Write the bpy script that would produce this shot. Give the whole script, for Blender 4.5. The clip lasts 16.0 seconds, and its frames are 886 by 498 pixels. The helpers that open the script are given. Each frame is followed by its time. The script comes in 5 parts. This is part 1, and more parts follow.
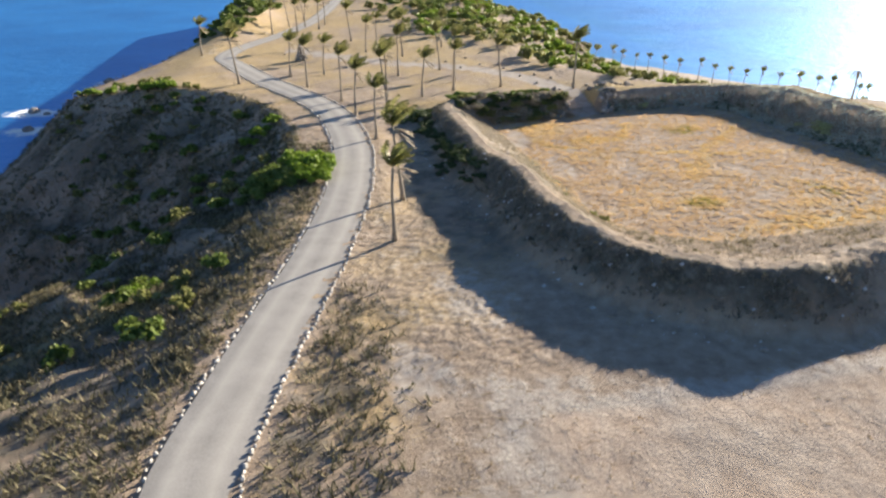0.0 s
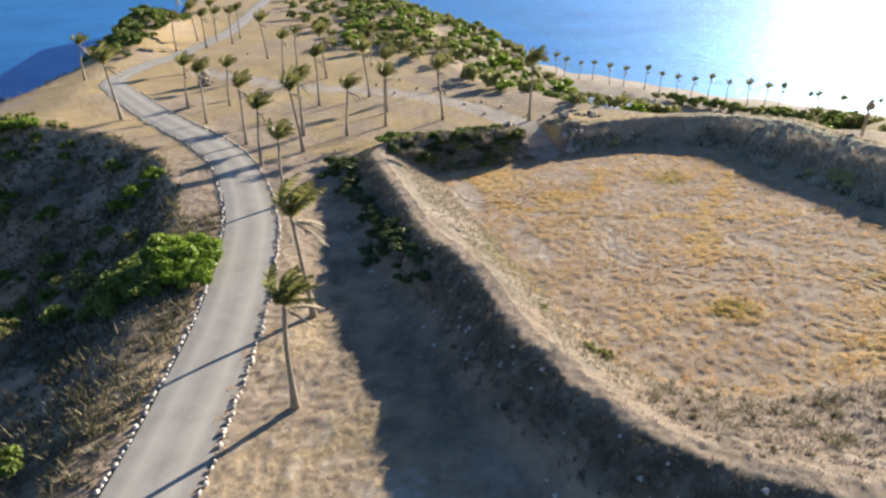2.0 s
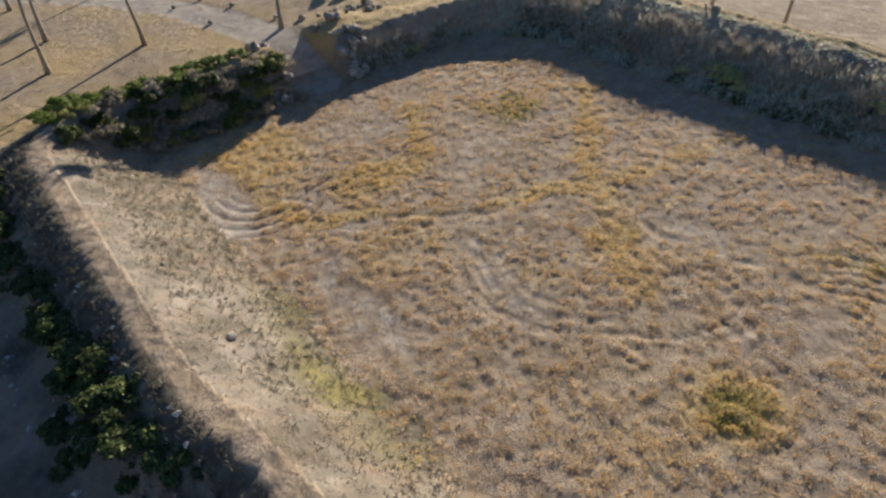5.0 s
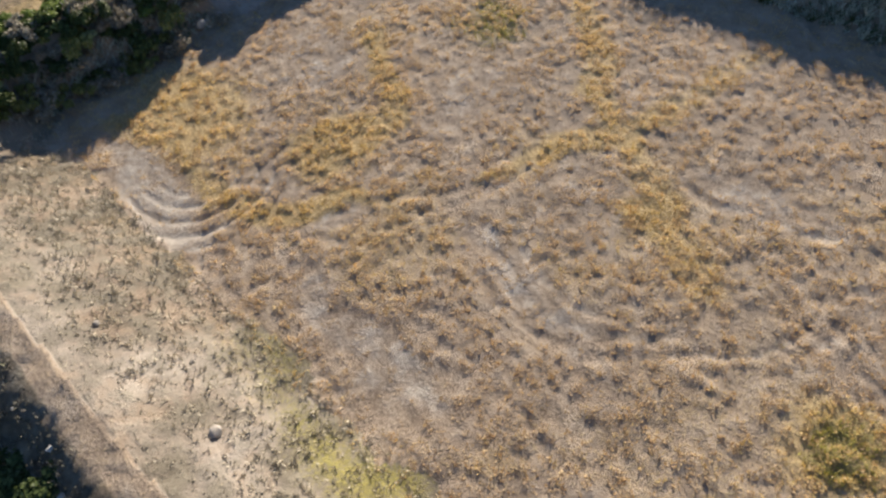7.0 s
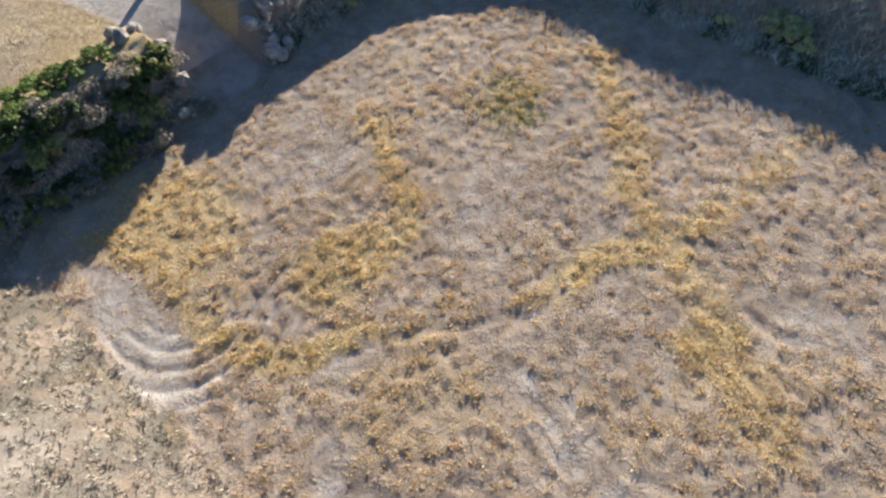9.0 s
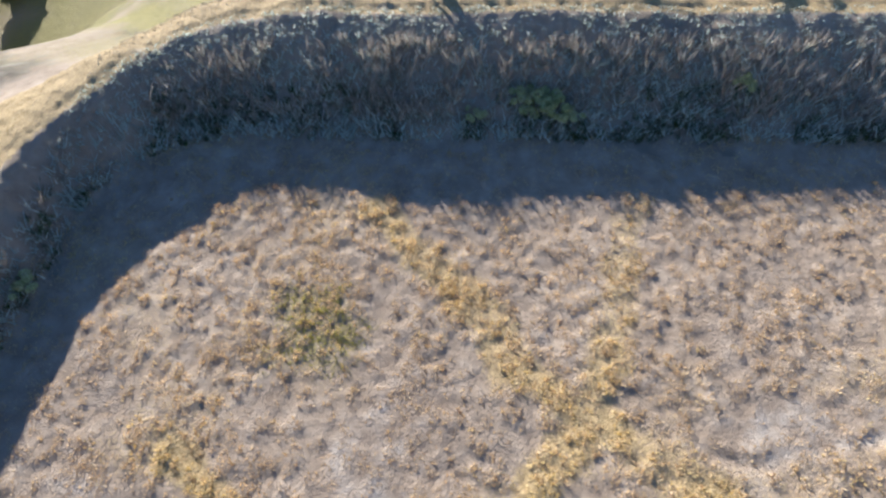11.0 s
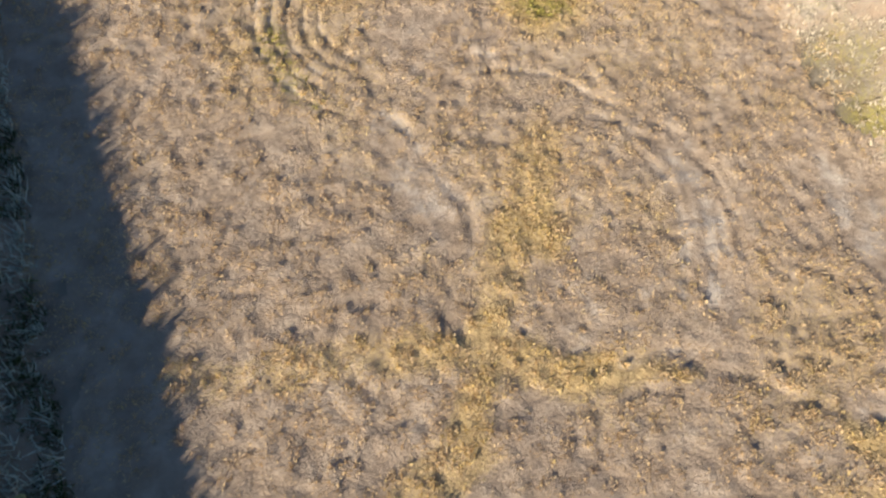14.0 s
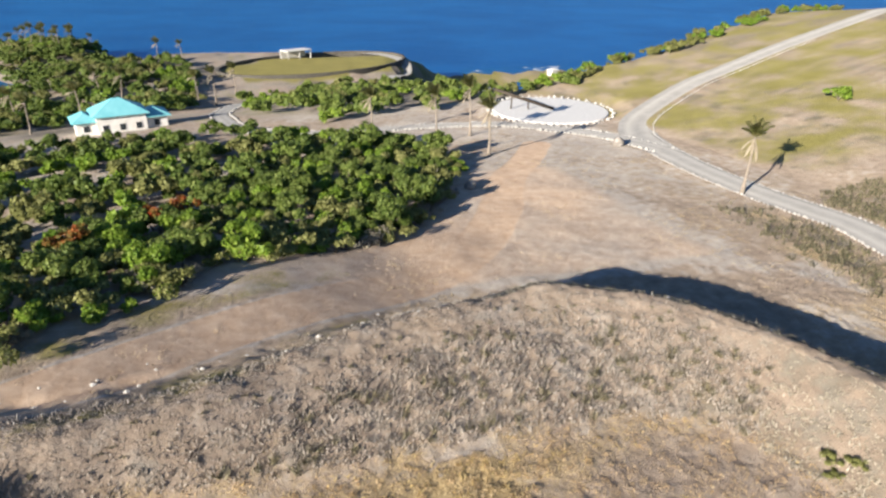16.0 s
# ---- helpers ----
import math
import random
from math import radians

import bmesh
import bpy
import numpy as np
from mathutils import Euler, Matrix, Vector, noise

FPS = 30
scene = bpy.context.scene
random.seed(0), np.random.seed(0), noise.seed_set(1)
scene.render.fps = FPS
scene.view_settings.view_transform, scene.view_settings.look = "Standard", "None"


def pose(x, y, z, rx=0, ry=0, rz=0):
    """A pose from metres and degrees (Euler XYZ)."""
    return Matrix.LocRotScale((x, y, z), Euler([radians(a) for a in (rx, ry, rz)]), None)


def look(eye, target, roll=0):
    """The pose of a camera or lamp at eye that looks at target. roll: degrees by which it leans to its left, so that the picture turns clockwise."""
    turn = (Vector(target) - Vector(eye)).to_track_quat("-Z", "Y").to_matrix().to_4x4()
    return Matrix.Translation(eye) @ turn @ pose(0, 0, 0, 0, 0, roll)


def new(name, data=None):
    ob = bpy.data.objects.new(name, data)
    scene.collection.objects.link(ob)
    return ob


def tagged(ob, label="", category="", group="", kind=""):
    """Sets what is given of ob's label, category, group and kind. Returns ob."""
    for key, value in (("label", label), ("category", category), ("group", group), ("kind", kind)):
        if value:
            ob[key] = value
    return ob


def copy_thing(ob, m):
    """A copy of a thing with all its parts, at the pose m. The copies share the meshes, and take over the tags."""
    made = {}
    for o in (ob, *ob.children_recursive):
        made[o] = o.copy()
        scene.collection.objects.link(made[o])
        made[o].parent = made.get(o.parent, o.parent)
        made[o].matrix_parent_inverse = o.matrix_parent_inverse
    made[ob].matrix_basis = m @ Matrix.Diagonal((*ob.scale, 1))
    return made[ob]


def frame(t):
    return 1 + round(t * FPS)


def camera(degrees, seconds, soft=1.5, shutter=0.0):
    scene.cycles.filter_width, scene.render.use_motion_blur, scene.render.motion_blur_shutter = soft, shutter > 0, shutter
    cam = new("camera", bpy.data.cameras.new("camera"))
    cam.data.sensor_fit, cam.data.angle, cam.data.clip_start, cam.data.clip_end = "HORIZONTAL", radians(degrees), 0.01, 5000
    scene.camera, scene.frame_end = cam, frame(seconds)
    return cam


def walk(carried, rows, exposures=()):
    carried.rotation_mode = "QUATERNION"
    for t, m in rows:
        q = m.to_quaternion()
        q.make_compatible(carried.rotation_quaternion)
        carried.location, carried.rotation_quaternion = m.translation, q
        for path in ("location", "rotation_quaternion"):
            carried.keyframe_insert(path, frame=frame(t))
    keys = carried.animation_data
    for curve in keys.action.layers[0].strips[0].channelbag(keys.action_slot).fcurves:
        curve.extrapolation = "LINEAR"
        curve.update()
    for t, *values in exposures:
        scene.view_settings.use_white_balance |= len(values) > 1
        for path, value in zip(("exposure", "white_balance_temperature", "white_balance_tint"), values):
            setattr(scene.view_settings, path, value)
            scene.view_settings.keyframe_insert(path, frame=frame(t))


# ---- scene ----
cam = camera(69.30, 16.0, soft=2.5)
PATH = [
    (0, (0.00, -0.00, 20.00), (1.243, 8.846, 15.505), -0.57),
    (0.5, (0.91, 5.74, 20.05), (2.145, 14.599, 15.569), -0.54),
    (1, (1.79, 10.47, 20.04), (3.027, 19.324, 15.557), -0.47),
    (1.5, (2.79, 14.12, 20.04), (4.398, 22.905, 15.543), -0.45),
    (2, (3.71, 17.50, 19.89), (5.796, 26.189, 15.409), -0.39),
    (2.5, (4.66, 20.67, 19.74), (7.114, 29.261, 15.260), -0.31),
    (3, (5.82, 24.19, 19.62), (9.005, 32.537, 15.132), -0.37),
    (3.5, (6.83, 28.06, 19.56), (10.750, 36.091, 15.075), -0.20),
    (4, (8.43, 32.49, 19.37), (13.032, 40.155, 14.890), -0.27),
    (4.5, (9.85, 36.39, 19.09), (14.559, 43.248, 13.546), -0.29),
    (4.7, (10.37, 37.82, 19.04), (15.033, 44.362, 13.079), -0.27),
    (6.8, (14.00, 48.07, 18.96), (18.281, 52.162, 10.900), 1.33),
    (7, (14.27, 48.66, 18.97), (18.556, 52.724, 10.900), 1.25),
    (7.5, (14.84, 49.73, 19.13), (19.097, 53.820, 11.059), 0.80),
    (8, (15.35, 50.70, 19.33), (19.569, 54.777, 11.233), 0.51),
    (8.2, (15.71, 51.23, 19.40), (19.911, 55.301, 11.288), 0.47),
    (10.3, (22.78, 58.77, 19.45), (28.227, 61.443, 11.497), -0.34),
    (10.5, (23.59, 59.47, 19.38), (29.252, 61.714, 11.451), -0.38),
    (11, (25.77, 61.26, 19.36), (31.844, 61.935, 11.445), 0.10),
    (11.5, (28.06, 63.00, 19.40), (34.009, 61.472, 11.513), 1.53),
    (12, (30.22, 63.90, 19.14), (35.288, 60.285, 11.312), 0.70),
    (12.5, (32.32, 64.44, 18.95), (35.623, 59.130, 11.144), -0.09),
    (13, (34.38, 64.46, 19.01), (35.530, 58.795, 10.849), -0.92),
    (13.5, (36.33, 63.87, 19.09), (35.743, 59.468, 10.127), -0.65),
    (14, (37.95, 62.54, 19.15), (36.529, 58.441, 10.134), 0.43),
    (14.5, (39.10, 60.85, 19.27), (37.159, 55.415, 11.106), 1.04),
    (15, (39.69, 58.84, 19.35), (37.272, 51.983, 12.484), 1.01),
    (15.5, (39.83, 57.08, 19.40), (37.085, 48.981, 14.221), 0.66),
    (16, (39.97, 55.68, 19.52), (37.038, 47.105, 15.286), 0.69),
]
walk(cam, [(t, look(eye, target, roll)) for t, eye, target, roll in PATH],
     exposures=[(0, 1.8, 7000, 10), (2.5, 1.55, 6950, 10), (4.5, 1.1, 7000, 10), (8, 1.55, 6700, 10), (10.5, 1.75, 5900, 10), (12, 1.8, 6400, 10), (14, 1.4, 7150, 10), (15, 1.33, 6950, 10), (16, 1.17, 6400, 10)])


# ---- light ----
SUN_AZ, SUN_EL = 56.0, 17.0          # degrees from +y towards +x, and above the horizon
world = bpy.data.worlds.new("world")
scene.world = world
world.use_nodes = True
wn = world.node_tree.nodes
sky = wn.new("ShaderNodeTexSky")
sky.sky_type = "NISHITA"
sky.sun_disc = False
sky.sun_elevation, sky.sun_rotation = radians(SUN_EL), radians(SUN_AZ)
sky.air_density, sky.dust_density, sky.ozone_density = 1.1, 0.5, 3.0
tint = wn.new("ShaderNodeMix")
tint.data_type, tint.blend_type = "RGBA", "MULTIPLY"
tint.inputs[0].default_value = 1.0
tint.inputs[7].default_value = (0.80, 0.96, 1.20, 1)
world.node_tree.links.new(sky.outputs[0], tint.inputs[6])
world.node_tree.links.new(tint.outputs[2], wn["Background"].inputs[0])
wn["Background"].inputs[1].default_value = 0.044
SUN_WAY = Vector((math.sin(radians(SUN_AZ)) * math.cos(radians(SUN_EL)), math.cos(radians(SUN_AZ)) * math.cos(radians(SUN_EL)), math.sin(radians(SUN_EL))))
sun = new("sun", bpy.data.lights.new("sun", "SUN"))
sun.data.energy, sun.data.angle, sun.data.color = 5.0, radians(0.6), (1.0, 0.90, 0.76)
sun.matrix_world = look(SUN_WAY * 300, (0, 0, 0))

# ---- noise and shapes of the land ----
SEA = -30.0


def hash2(ix, iy, seed):
    h = (ix * 374761393 + iy * 668265263 + seed * 974634777) & 0x7FFFFFFF
    h = ((h ^ (h >> 13)) * 1274126177) & 0x7FFFFFFF
    return ((h ^ (h >> 16)) & 0xFFFF) / 65535.0


def vnoise(x, y, size, seed=0):
    """Smooth value noise, 0 to 1."""
    u, v = x / size, y / size
    iu, iv = np.floor(u).astype(np.int64), np.floor(v).astype(np.int64)
    fu, fv = u - iu, v - iv
    fu, fv = fu * fu * (3 - 2 * fu), fv * fv * (3 - 2 * fv)
    a, b = hash2(iu, iv, seed), hash2(iu + 1, iv, seed)
    c, d = hash2(iu, iv + 1, seed), hash2(iu + 1, iv + 1, seed)
    return (a * (1 - fu) + b * fu) * (1 - fv) + (c * (1 - fu) + d * fu) * fv


def fbm(x, y, size, seed=0, octaves=4):
    total, amp, norm = 0.0, 1.0, 0.0
    for k in range(octaves):
        total = total + amp * vnoise(x, y, size / 2 ** k, seed + 17 * k)
        norm += amp
        amp *= 0.5
    return total / norm


def step(a, b, x):
    t = np.clip((x - a) / (b - a), 0, 1)
    return t * t * (3 - 2 * t)


def polyline_distance(x, y, pts):
    """Distance to an open line of (x, y) points, and the place along it, 0 to 1."""
    best, along = np.full(np.shape(x), 1e9), np.zeros(np.shape(x))
    lengths = [math.dist(p[:2], q[:2]) for p, q in zip(pts, pts[1:])]
    total, run = sum(lengths), 0.0
    for (p, q, l) in zip(pts, pts[1:], lengths):
        t = np.clip(((x - p[0]) * (q[0] - p[0]) + (y - p[1]) * (q[1] - p[1])) / max(l * l, 1e-9), 0, 1)
        d = np.hypot(x - p[0] - t * (q[0] - p[0]), y - p[1] - t * (q[1] - p[1]))
        along = np.where(d < best, (run + t * l) / total, along)
        best = np.minimum(best, d)
        run += l
    return best, along


def outside(x, y, poly):
    """Signed distance to a closed outline: positive outside."""
    d, _ = polyline_distance(x, y, poly + poly[:1])
    ins = np.zeros(np.shape(x), bool)
    for (x0, y0), (x1, y1) in zip(poly, poly[1:] + poly[:1]):
        ins ^= ((y0 > y) != (y1 > y)) & (x < (x1 - x0) * (y - y0) / ((y1 - y0) or 1e-9) + x0)
    return np.where(ins, -d, d)


def smooth_line(pts, step_len=1.0):
    """A Catmull-Rom line through the points, at even steps."""
    P = [np.array(p, float) for p in pts]
    P = [P[0] * 2 - P[1]] + P + [P[-1] * 2 - P[-2]]
    fine = []
    for i in range(1, len(P) - 2):
        for k in range(24):
            t = k / 24
            a, b, c, d = P[i - 1:i + 3]
            fine.append(0.5 * ((2 * b) + (c - a) * t + (2 * a - 5 * b + 4 * c - d) * t * t + (3 * b - a - 3 * c + d) * t ** 3))
    fine.append(P[-2])
    out, gone = [fine[0]], 0.0
    for p, q in zip(fine, fine[1:]):
        l = math.dist(p, q)
        while gone + l >= step_len:
            p = p + (q - p) * ((step_len - gone) / l)
            out.append(p)
            l, gone = math.dist(p, q), 0.0
        gone += l
    return [(float(v[0]), float(v[1])) for v in out]


# the upland's rim, beyond which the land falls to the sea
RIM = [(-11, 26), (-7.5, 42), (-6, 63), (-7, 76), (-10.5, 88), (-17, 98), (-27, 106), (-43, 112), (-47, 118), (-42, 127), (-36, 141), (-29, 167), (-24, 210), (-24, 286), (-34, 420),
       (30, 420), (30, 286), (34, 240), (37, 171), (31, 125), (33, 107), (38, 96), (44, 87), (50, 81), (56, 75), (65, 71), (75, 67), (90, 61), (115, 50), (160, 40), (420, 20),
       (420, -125), (160, -125), (110, -130), (80, -155), (60, -205), (-6, -214), (-26, -192), (-8, -130), (-14, -66), (-44, -62), (-84, -80), (-150, -112), (-420, -230),
       (-420, -60), (-120, -10), (-50, 6), (-20, 14)]
ROAD = smooth_line([(3, 287), (-2, 240), (-8, 187), (-15, 161), (-22, 143), (-23.5, 132), (-20, 123), (-13.5, 108), (-7, 95), (-3, 85), (-1.2, 76), (-0.3, 67), (-0.5, 59), (-1.3, 51),
                    (-3, 41.5), (-4.6, 35), (-6.6, 27), (-7.8, 21), (-7.5, 16), (-7.2, 10), (-8, 0), (-10.4, -11.5), (-13.4, -18.2), (-19.3, -24.6), (-34.8, -34.0), (-46, -38.2), (-59, -43),
                    (-75, -48), (-100, -55), (-130, -63)])
BRANCH = smooth_line([(-9.5, -7), (-7, -16), (-2, -22), (5, -29), (14, -32), (24, -33.5), (32, -37.5), (37, -44), (40, -54), (41, -72), (36, -100), (20, -116)])
TRACK = smooth_line([(30, 80), (29.8, 85), (28.4, 92), (25, 99.5), (20, 107), (11, 115), (0, 125), (-12, 140)])
EARTH_PATH = smooth_line([(66, 38), (56, 34.3), (49.7, 31.5), (45.9, 29.7), (41.3, 27.0), (35.2, 24.0), (29, 21.0), (24.5, 17.0), (19.5, 10), (14.4, 0.5), (9.3, -6.3), (4, -14)])
SPIT = [(60, 330), (80, 278), (99, 238), (118, 206), (141, 179), (152, 165), (180, 140)]
BEACH = [(-58, -194), (-75, -199), (-90, -200), (-108, -199)]
PLAZA = (-9.3, -36.3, 9.2)
# the flat of the field inside the bank, and how far the crest stands outside it on each side
FX0, FX1, FY0, FY1 = 18.3, 46.9, 37.3, 78.4


def field_plane(x, y):
    return 0.040 * (x - 27.6) - 0.0636 * (y - 43.6)


def bank(x, y):
    """Distance outside the field's rounded outline, scaled so that 1 is the crest, and the crest's height over the field's edge."""
    cx, cy = (FX0 + FX1) / 2, (FY0 + FY1) / 2
    x = FX0 + (x - (FX0 - 0.03 * (y - 58))) / (FX1 - FX0 - 0.005 * (y - 58)) * (FX1 - FX0)
    left, near = step(cx + 4, cx - 4, x), step(cy + 4, cy - 4, y)
    r = 2.2 + 5.0 * left * near + 2.6 * (1 - left) * (1 - near)
    qx, qy = np.abs(x - cx) - (FX1 - FX0) / 2 + r, np.abs(y - cy) - (FY1 - FY0) / 2 + r
    d = np.hypot(np.maximum(qx, 0), np.maximum(qy, 0)) + np.minimum(np.maximum(qx, qy), 0) - r
    ex, ey = np.maximum(qx, 0.001) ** 2, np.maximum(qy, 0.001) ** 2
    w = ex / (ex + ey)
    crest = w * (left * (5.8 - 1.3 * step(60, 46, y)) + (1 - left) * 5.6) + (1 - w) * (near * (np.clip(8.4 - 0.22 * (x - 23.8), 3.4, 8.4) - 0.9 * step(33, 43, x)) + (1 - near) * 2.8)
    crest = crest * (1 - 0.9 * w * (1 - w) * (1 - left) * (1 - near))
    foot = w * (left * 4.2 + (1 - left) * 5.5) + (1 - w) * (near * np.clip(4.0 - 0.06 * (x - 28), 3.2, 4.0) + (1 - near) * 3.5)
    return d, crest, foot, w, left, near


def base_land(x, y):
    z = -0.55 + 0.03 * np.clip(x, -12, 55) - 0.016 * np.clip(y - 30, 0, 90) - 0.05 * np.clip(20 - y, 0, 75) - 0.11 * np.clip(-60 - y, 0, 60)
    z = z - 0.02 * np.clip(x - 55, 0, 100) - 0.075 * np.clip(((x - 16) - (y + 9)) / 1.414, 0, 90) * step(30, 10, y)
    z = z + 0.155 * np.clip(-15 - x, 0, 85) * step(30, 4, y)
    z = z + 1.8 * step(27, 41, x) * step(-4, 27, y) * step(60, 44, y) - 0.35 * step(2, 4.5, x) * step(13, 10, x) * step(42, 56, y) * step(82, 70, y)
    z = z + 0.55 * step(38, 47, x) * step(18, 29, y) * step(46, 38, y)
    z = z - 0.14 * np.clip(-28 - x, 0, 30) * step(60, 80, y)
    z = z + 24 * np.exp(-(((x - 122) / 42) ** 2 + ((y + 300) / 48) ** 2))
    return z


def land(x, y, detail=True):
    """The height of the ground."""
    x, y = np.asarray(x, float), np.asarray(y, float)
    z = base_land(x, y)
    z = np.maximum(z, -19.5)
    out = outside(x, y, RIM)
    out = out + (fbm(x, y, 16, 3) - 0.5) * 7 * step(0, 12, out)
    lee = step(20, 30, x) * step(78, 90, y)
    slope = (0.36 + 0.26 * step(46, 70, y) + 0.5 * step(95, 140, y) + (0.55 * step(25, 5, x) - 0.1) * step(-60, -90, y)) * (1 - lee) + lee * (0.29 + 0.16 * step(36, 48, x) * step(125, 105, y) + 0.34 * step(18, 40, out))
    fall = np.clip(out, 0, None)
    z = np.where(out > 0, np.maximum(z - slope * fall, SEA - 5 - 0 * z), z)
    z = z + (fbm(x, y, 5, 13) - 0.5) * 2.2 * step(2, 9, out) * step(40, -5, x) * (z > SEA)
    # the ridge beyond the green valley, and the dark knoll of the far headland
    ridge = -1.0 - 13.0 * step(85, 122, y) - 17.0 * step(118, 158, y) + 1.2 * (fbm(x, y, 18, 33) - 0.5)
    ridge = ridge - 0.20 * np.clip(138 - x, 0, 80) - 0.03 * np.clip(x - 138, 0, 300)
    z = np.where((x > 66) & (y > 36), np.maximum(z, ridge), z)
    z = z + 5.5 * np.exp(-(((x + 27) / 7.0) ** 2 + ((y - 182) / 24.0) ** 2)) * (0.7 + 0.6 * fbm(x, y, 9, 34))
    # the spit with the beach, which closes off the pond
    ds, _ = polyline_distance(x, y, SPIT)
    z = np.maximum(z, SEA + 1.0 - 0.11 * np.clip(ds - 6, 0, 60) + 0.5 * (fbm(x, y, 6, 31) - 0.5))
    db, _ = polyline_distance(x, y, BEACH)
    z = np.maximum(z, SEA + 1.1 - 0.13 * np.clip(db - 2.5, 0, 60))
    # lawn terrace
    lx, ly = (x - 9) * 0.93 + (y + 169) * 0.37, -(x - 9) * 0.37 + (y + 169) * 0.93
    lawn = step(1.15, 1.0, np.hypot(lx / 33, ly / 20))
    z = z * (1 - lawn) + lawn * -16.0
    rough = (fbm(x, y, 9, 11) - 0.5) * 0.5 + step(2, 10, out) * step(40, -5, x) * (np.abs(fbm(x + 0.6 * y, y - 0.25 * x, 13, 12) - 0.5) * -3.0 + 0.4)
    z = z + rough * (1 + 1.6 * step(1, 8, out) + 0 * x)
    # the bank round the field
    d, crest, foot, w, left, near = bank(x, y)
    fld = field_plane(x, y)
    top = 1.9 + 0.049 * (np.clip(x, 10, 54) - 15) - 0.047 * (y - 40) + 0.16 * step(44, 51, x) + (0.48 + 0.16 * step(58, 48, y)) * step(18, 15, x) * step(33, 42, y)
    top = top - 0.2 * np.exp(-(((x - 51) / 6) ** 2 + ((y - 79) / 6) ** 2)) - 0.1 * step(70, 79, y) * step(31, 27, x) - 0.5 * step(68, 79, y) * step(29, 33, x)
    rise = top - fld
    gap = (1 - step(1.7, 2.4, np.abs(x - 30.1))) * step(66, 72, y)
    wob = (fbm(x, y, 3.5, 23) - 0.5)
    u = np.clip(d / crest, 0, 1)
    soft = u - 0.10 + np.sqrt((u - 0.10) ** 2 + 0.010)
    inner = np.where((left * w + near * (1 - w)) > 0.5, (soft - 0.0414) / 1.764, step(0.0, 1.0, u * 0.92))
    u2 = np.clip((d - crest - 0.7) / foot, 0, 1)
    outer = z + (top - z) * (1 - step(0, 1, u2))
    bankz = np.where(d < crest + 0.7, fld + rise * inner, outer) + wob * 0.55 * step(0.05, 0.5, u) * (1 - step(0.8, 1.0, u2))
    z = np.where(d <= 0, fld, np.where(u2 < 1, np.where(d > 0, bankz, fld), z))
    gz = np.minimum(z, field_plane(x, np.minimum(y, FY1)) * (1 - step(78, 87, y)) + base_land(x, y) * step(78, 87, y))
    z = z * (1 - gap) + gz * gap
    z = z + 1.0 * np.exp(-(((x - 34.6) / 2.0) ** 2 + ((y - 84.6) / 1.8) ** 2))
    # road beds
    for line, half in ((ROAD, 2.2), (BRANCH, 1.7), (TRACK, 1.6)):
        dr, _ = polyline_distance(x, y, line[::3])
        k = 1 - step(half, half + 1.6, dr)
        z = z * (1 - k) + (base_land(x, y)) * k if line is not TRACK else z
    dp = np.hypot(x - PLAZA[0], y - PLAZA[1])
    k = 1 - step(PLAZA[2] + 1.0, PLAZA[2] + 3.5, dp)
    z = z * (1 - k) + PLAZA_Z * k
    return z


PLAZA_Z = float(base_land(np.array(PLAZA[0]), np.array(PLAZA[1])))


# ---- materials ----
def material(name, rough=0.9):
    m = bpy.data.materials.new(name)
    m.use_nodes = True
    n, l = m.node_tree.nodes, m.node_tree.links
    b = n["Principled BSDF"]
    b.inputs["Roughness"].default_value = rough
    b.inputs["Specular IOR Level"].default_value = 0.2
    return m, n, l, b


def noise_node(n, l, size, detail=6, rough=0.6, co=None):
    t = n.new("ShaderNodeTexNoise")
    t.inputs["Scale"].default_value = 1.0 / size
    t.inputs["Detail"].default_value, t.inputs["Roughness"].default_value = detail, rough
    if co is None:
        co = n.get("place") or n.new("ShaderNodeNewGeometry")
        co.name = "place"
        co = co.outputs["Position"]
    l.new(co, t.inputs["Vector"])
    return t.outputs["Fac"]


def ramp(n, l, fac, stops):
    r = n.new("ShaderNodeValToRGB")
    while len(r.color_ramp.elements) < len(stops):
        r.color_ramp.elements.new(0.5)
    for e, (p, c) in zip(r.color_ramp.elements, stops):
        e.position, e.color = p, (*c, 1)
    l.new(fac, r.inputs[0])
    return r.outputs[0]


def mix(n, l, fac, a, b, mode="MIX"):
    m = n.new("ShaderNodeMix")
    m.data_type, m.blend_type = "RGBA", mode
    for sock, v in ((m.inputs[0], fac), (m.inputs[6], a), (m.inputs[7], b)):
        if isinstance(v, bpy.types.NodeSocket):
            l.new(v, sock)
        elif isinstance(v, (int, float)):
            sock.default_value = v
        else:
            sock.default_value = (*v, 1)
    return m.outputs[2]


def maths(n, l, op, a, b=0.0):
    m = n.new("ShaderNodeMath")
    m.operation, m.use_clamp = op, False
    for sock, v in zip(m.inputs, (a, b)):
        if isinstance(v, bpy.types.NodeSocket):
            l.new(v, sock)
        else:
            sock.default_value = v
    return m.outputs[0]


def bump(n, l, b, height, strength=0.5, distance=0.05):
    k = n.new("ShaderNodeBump")
    k.inputs["Strength"].default_value, k.inputs["Distance"].default_value = strength, distance
    l.new(height, k.inputs["Height"])
    l.new(k.outputs[0], b.inputs["Normal"])


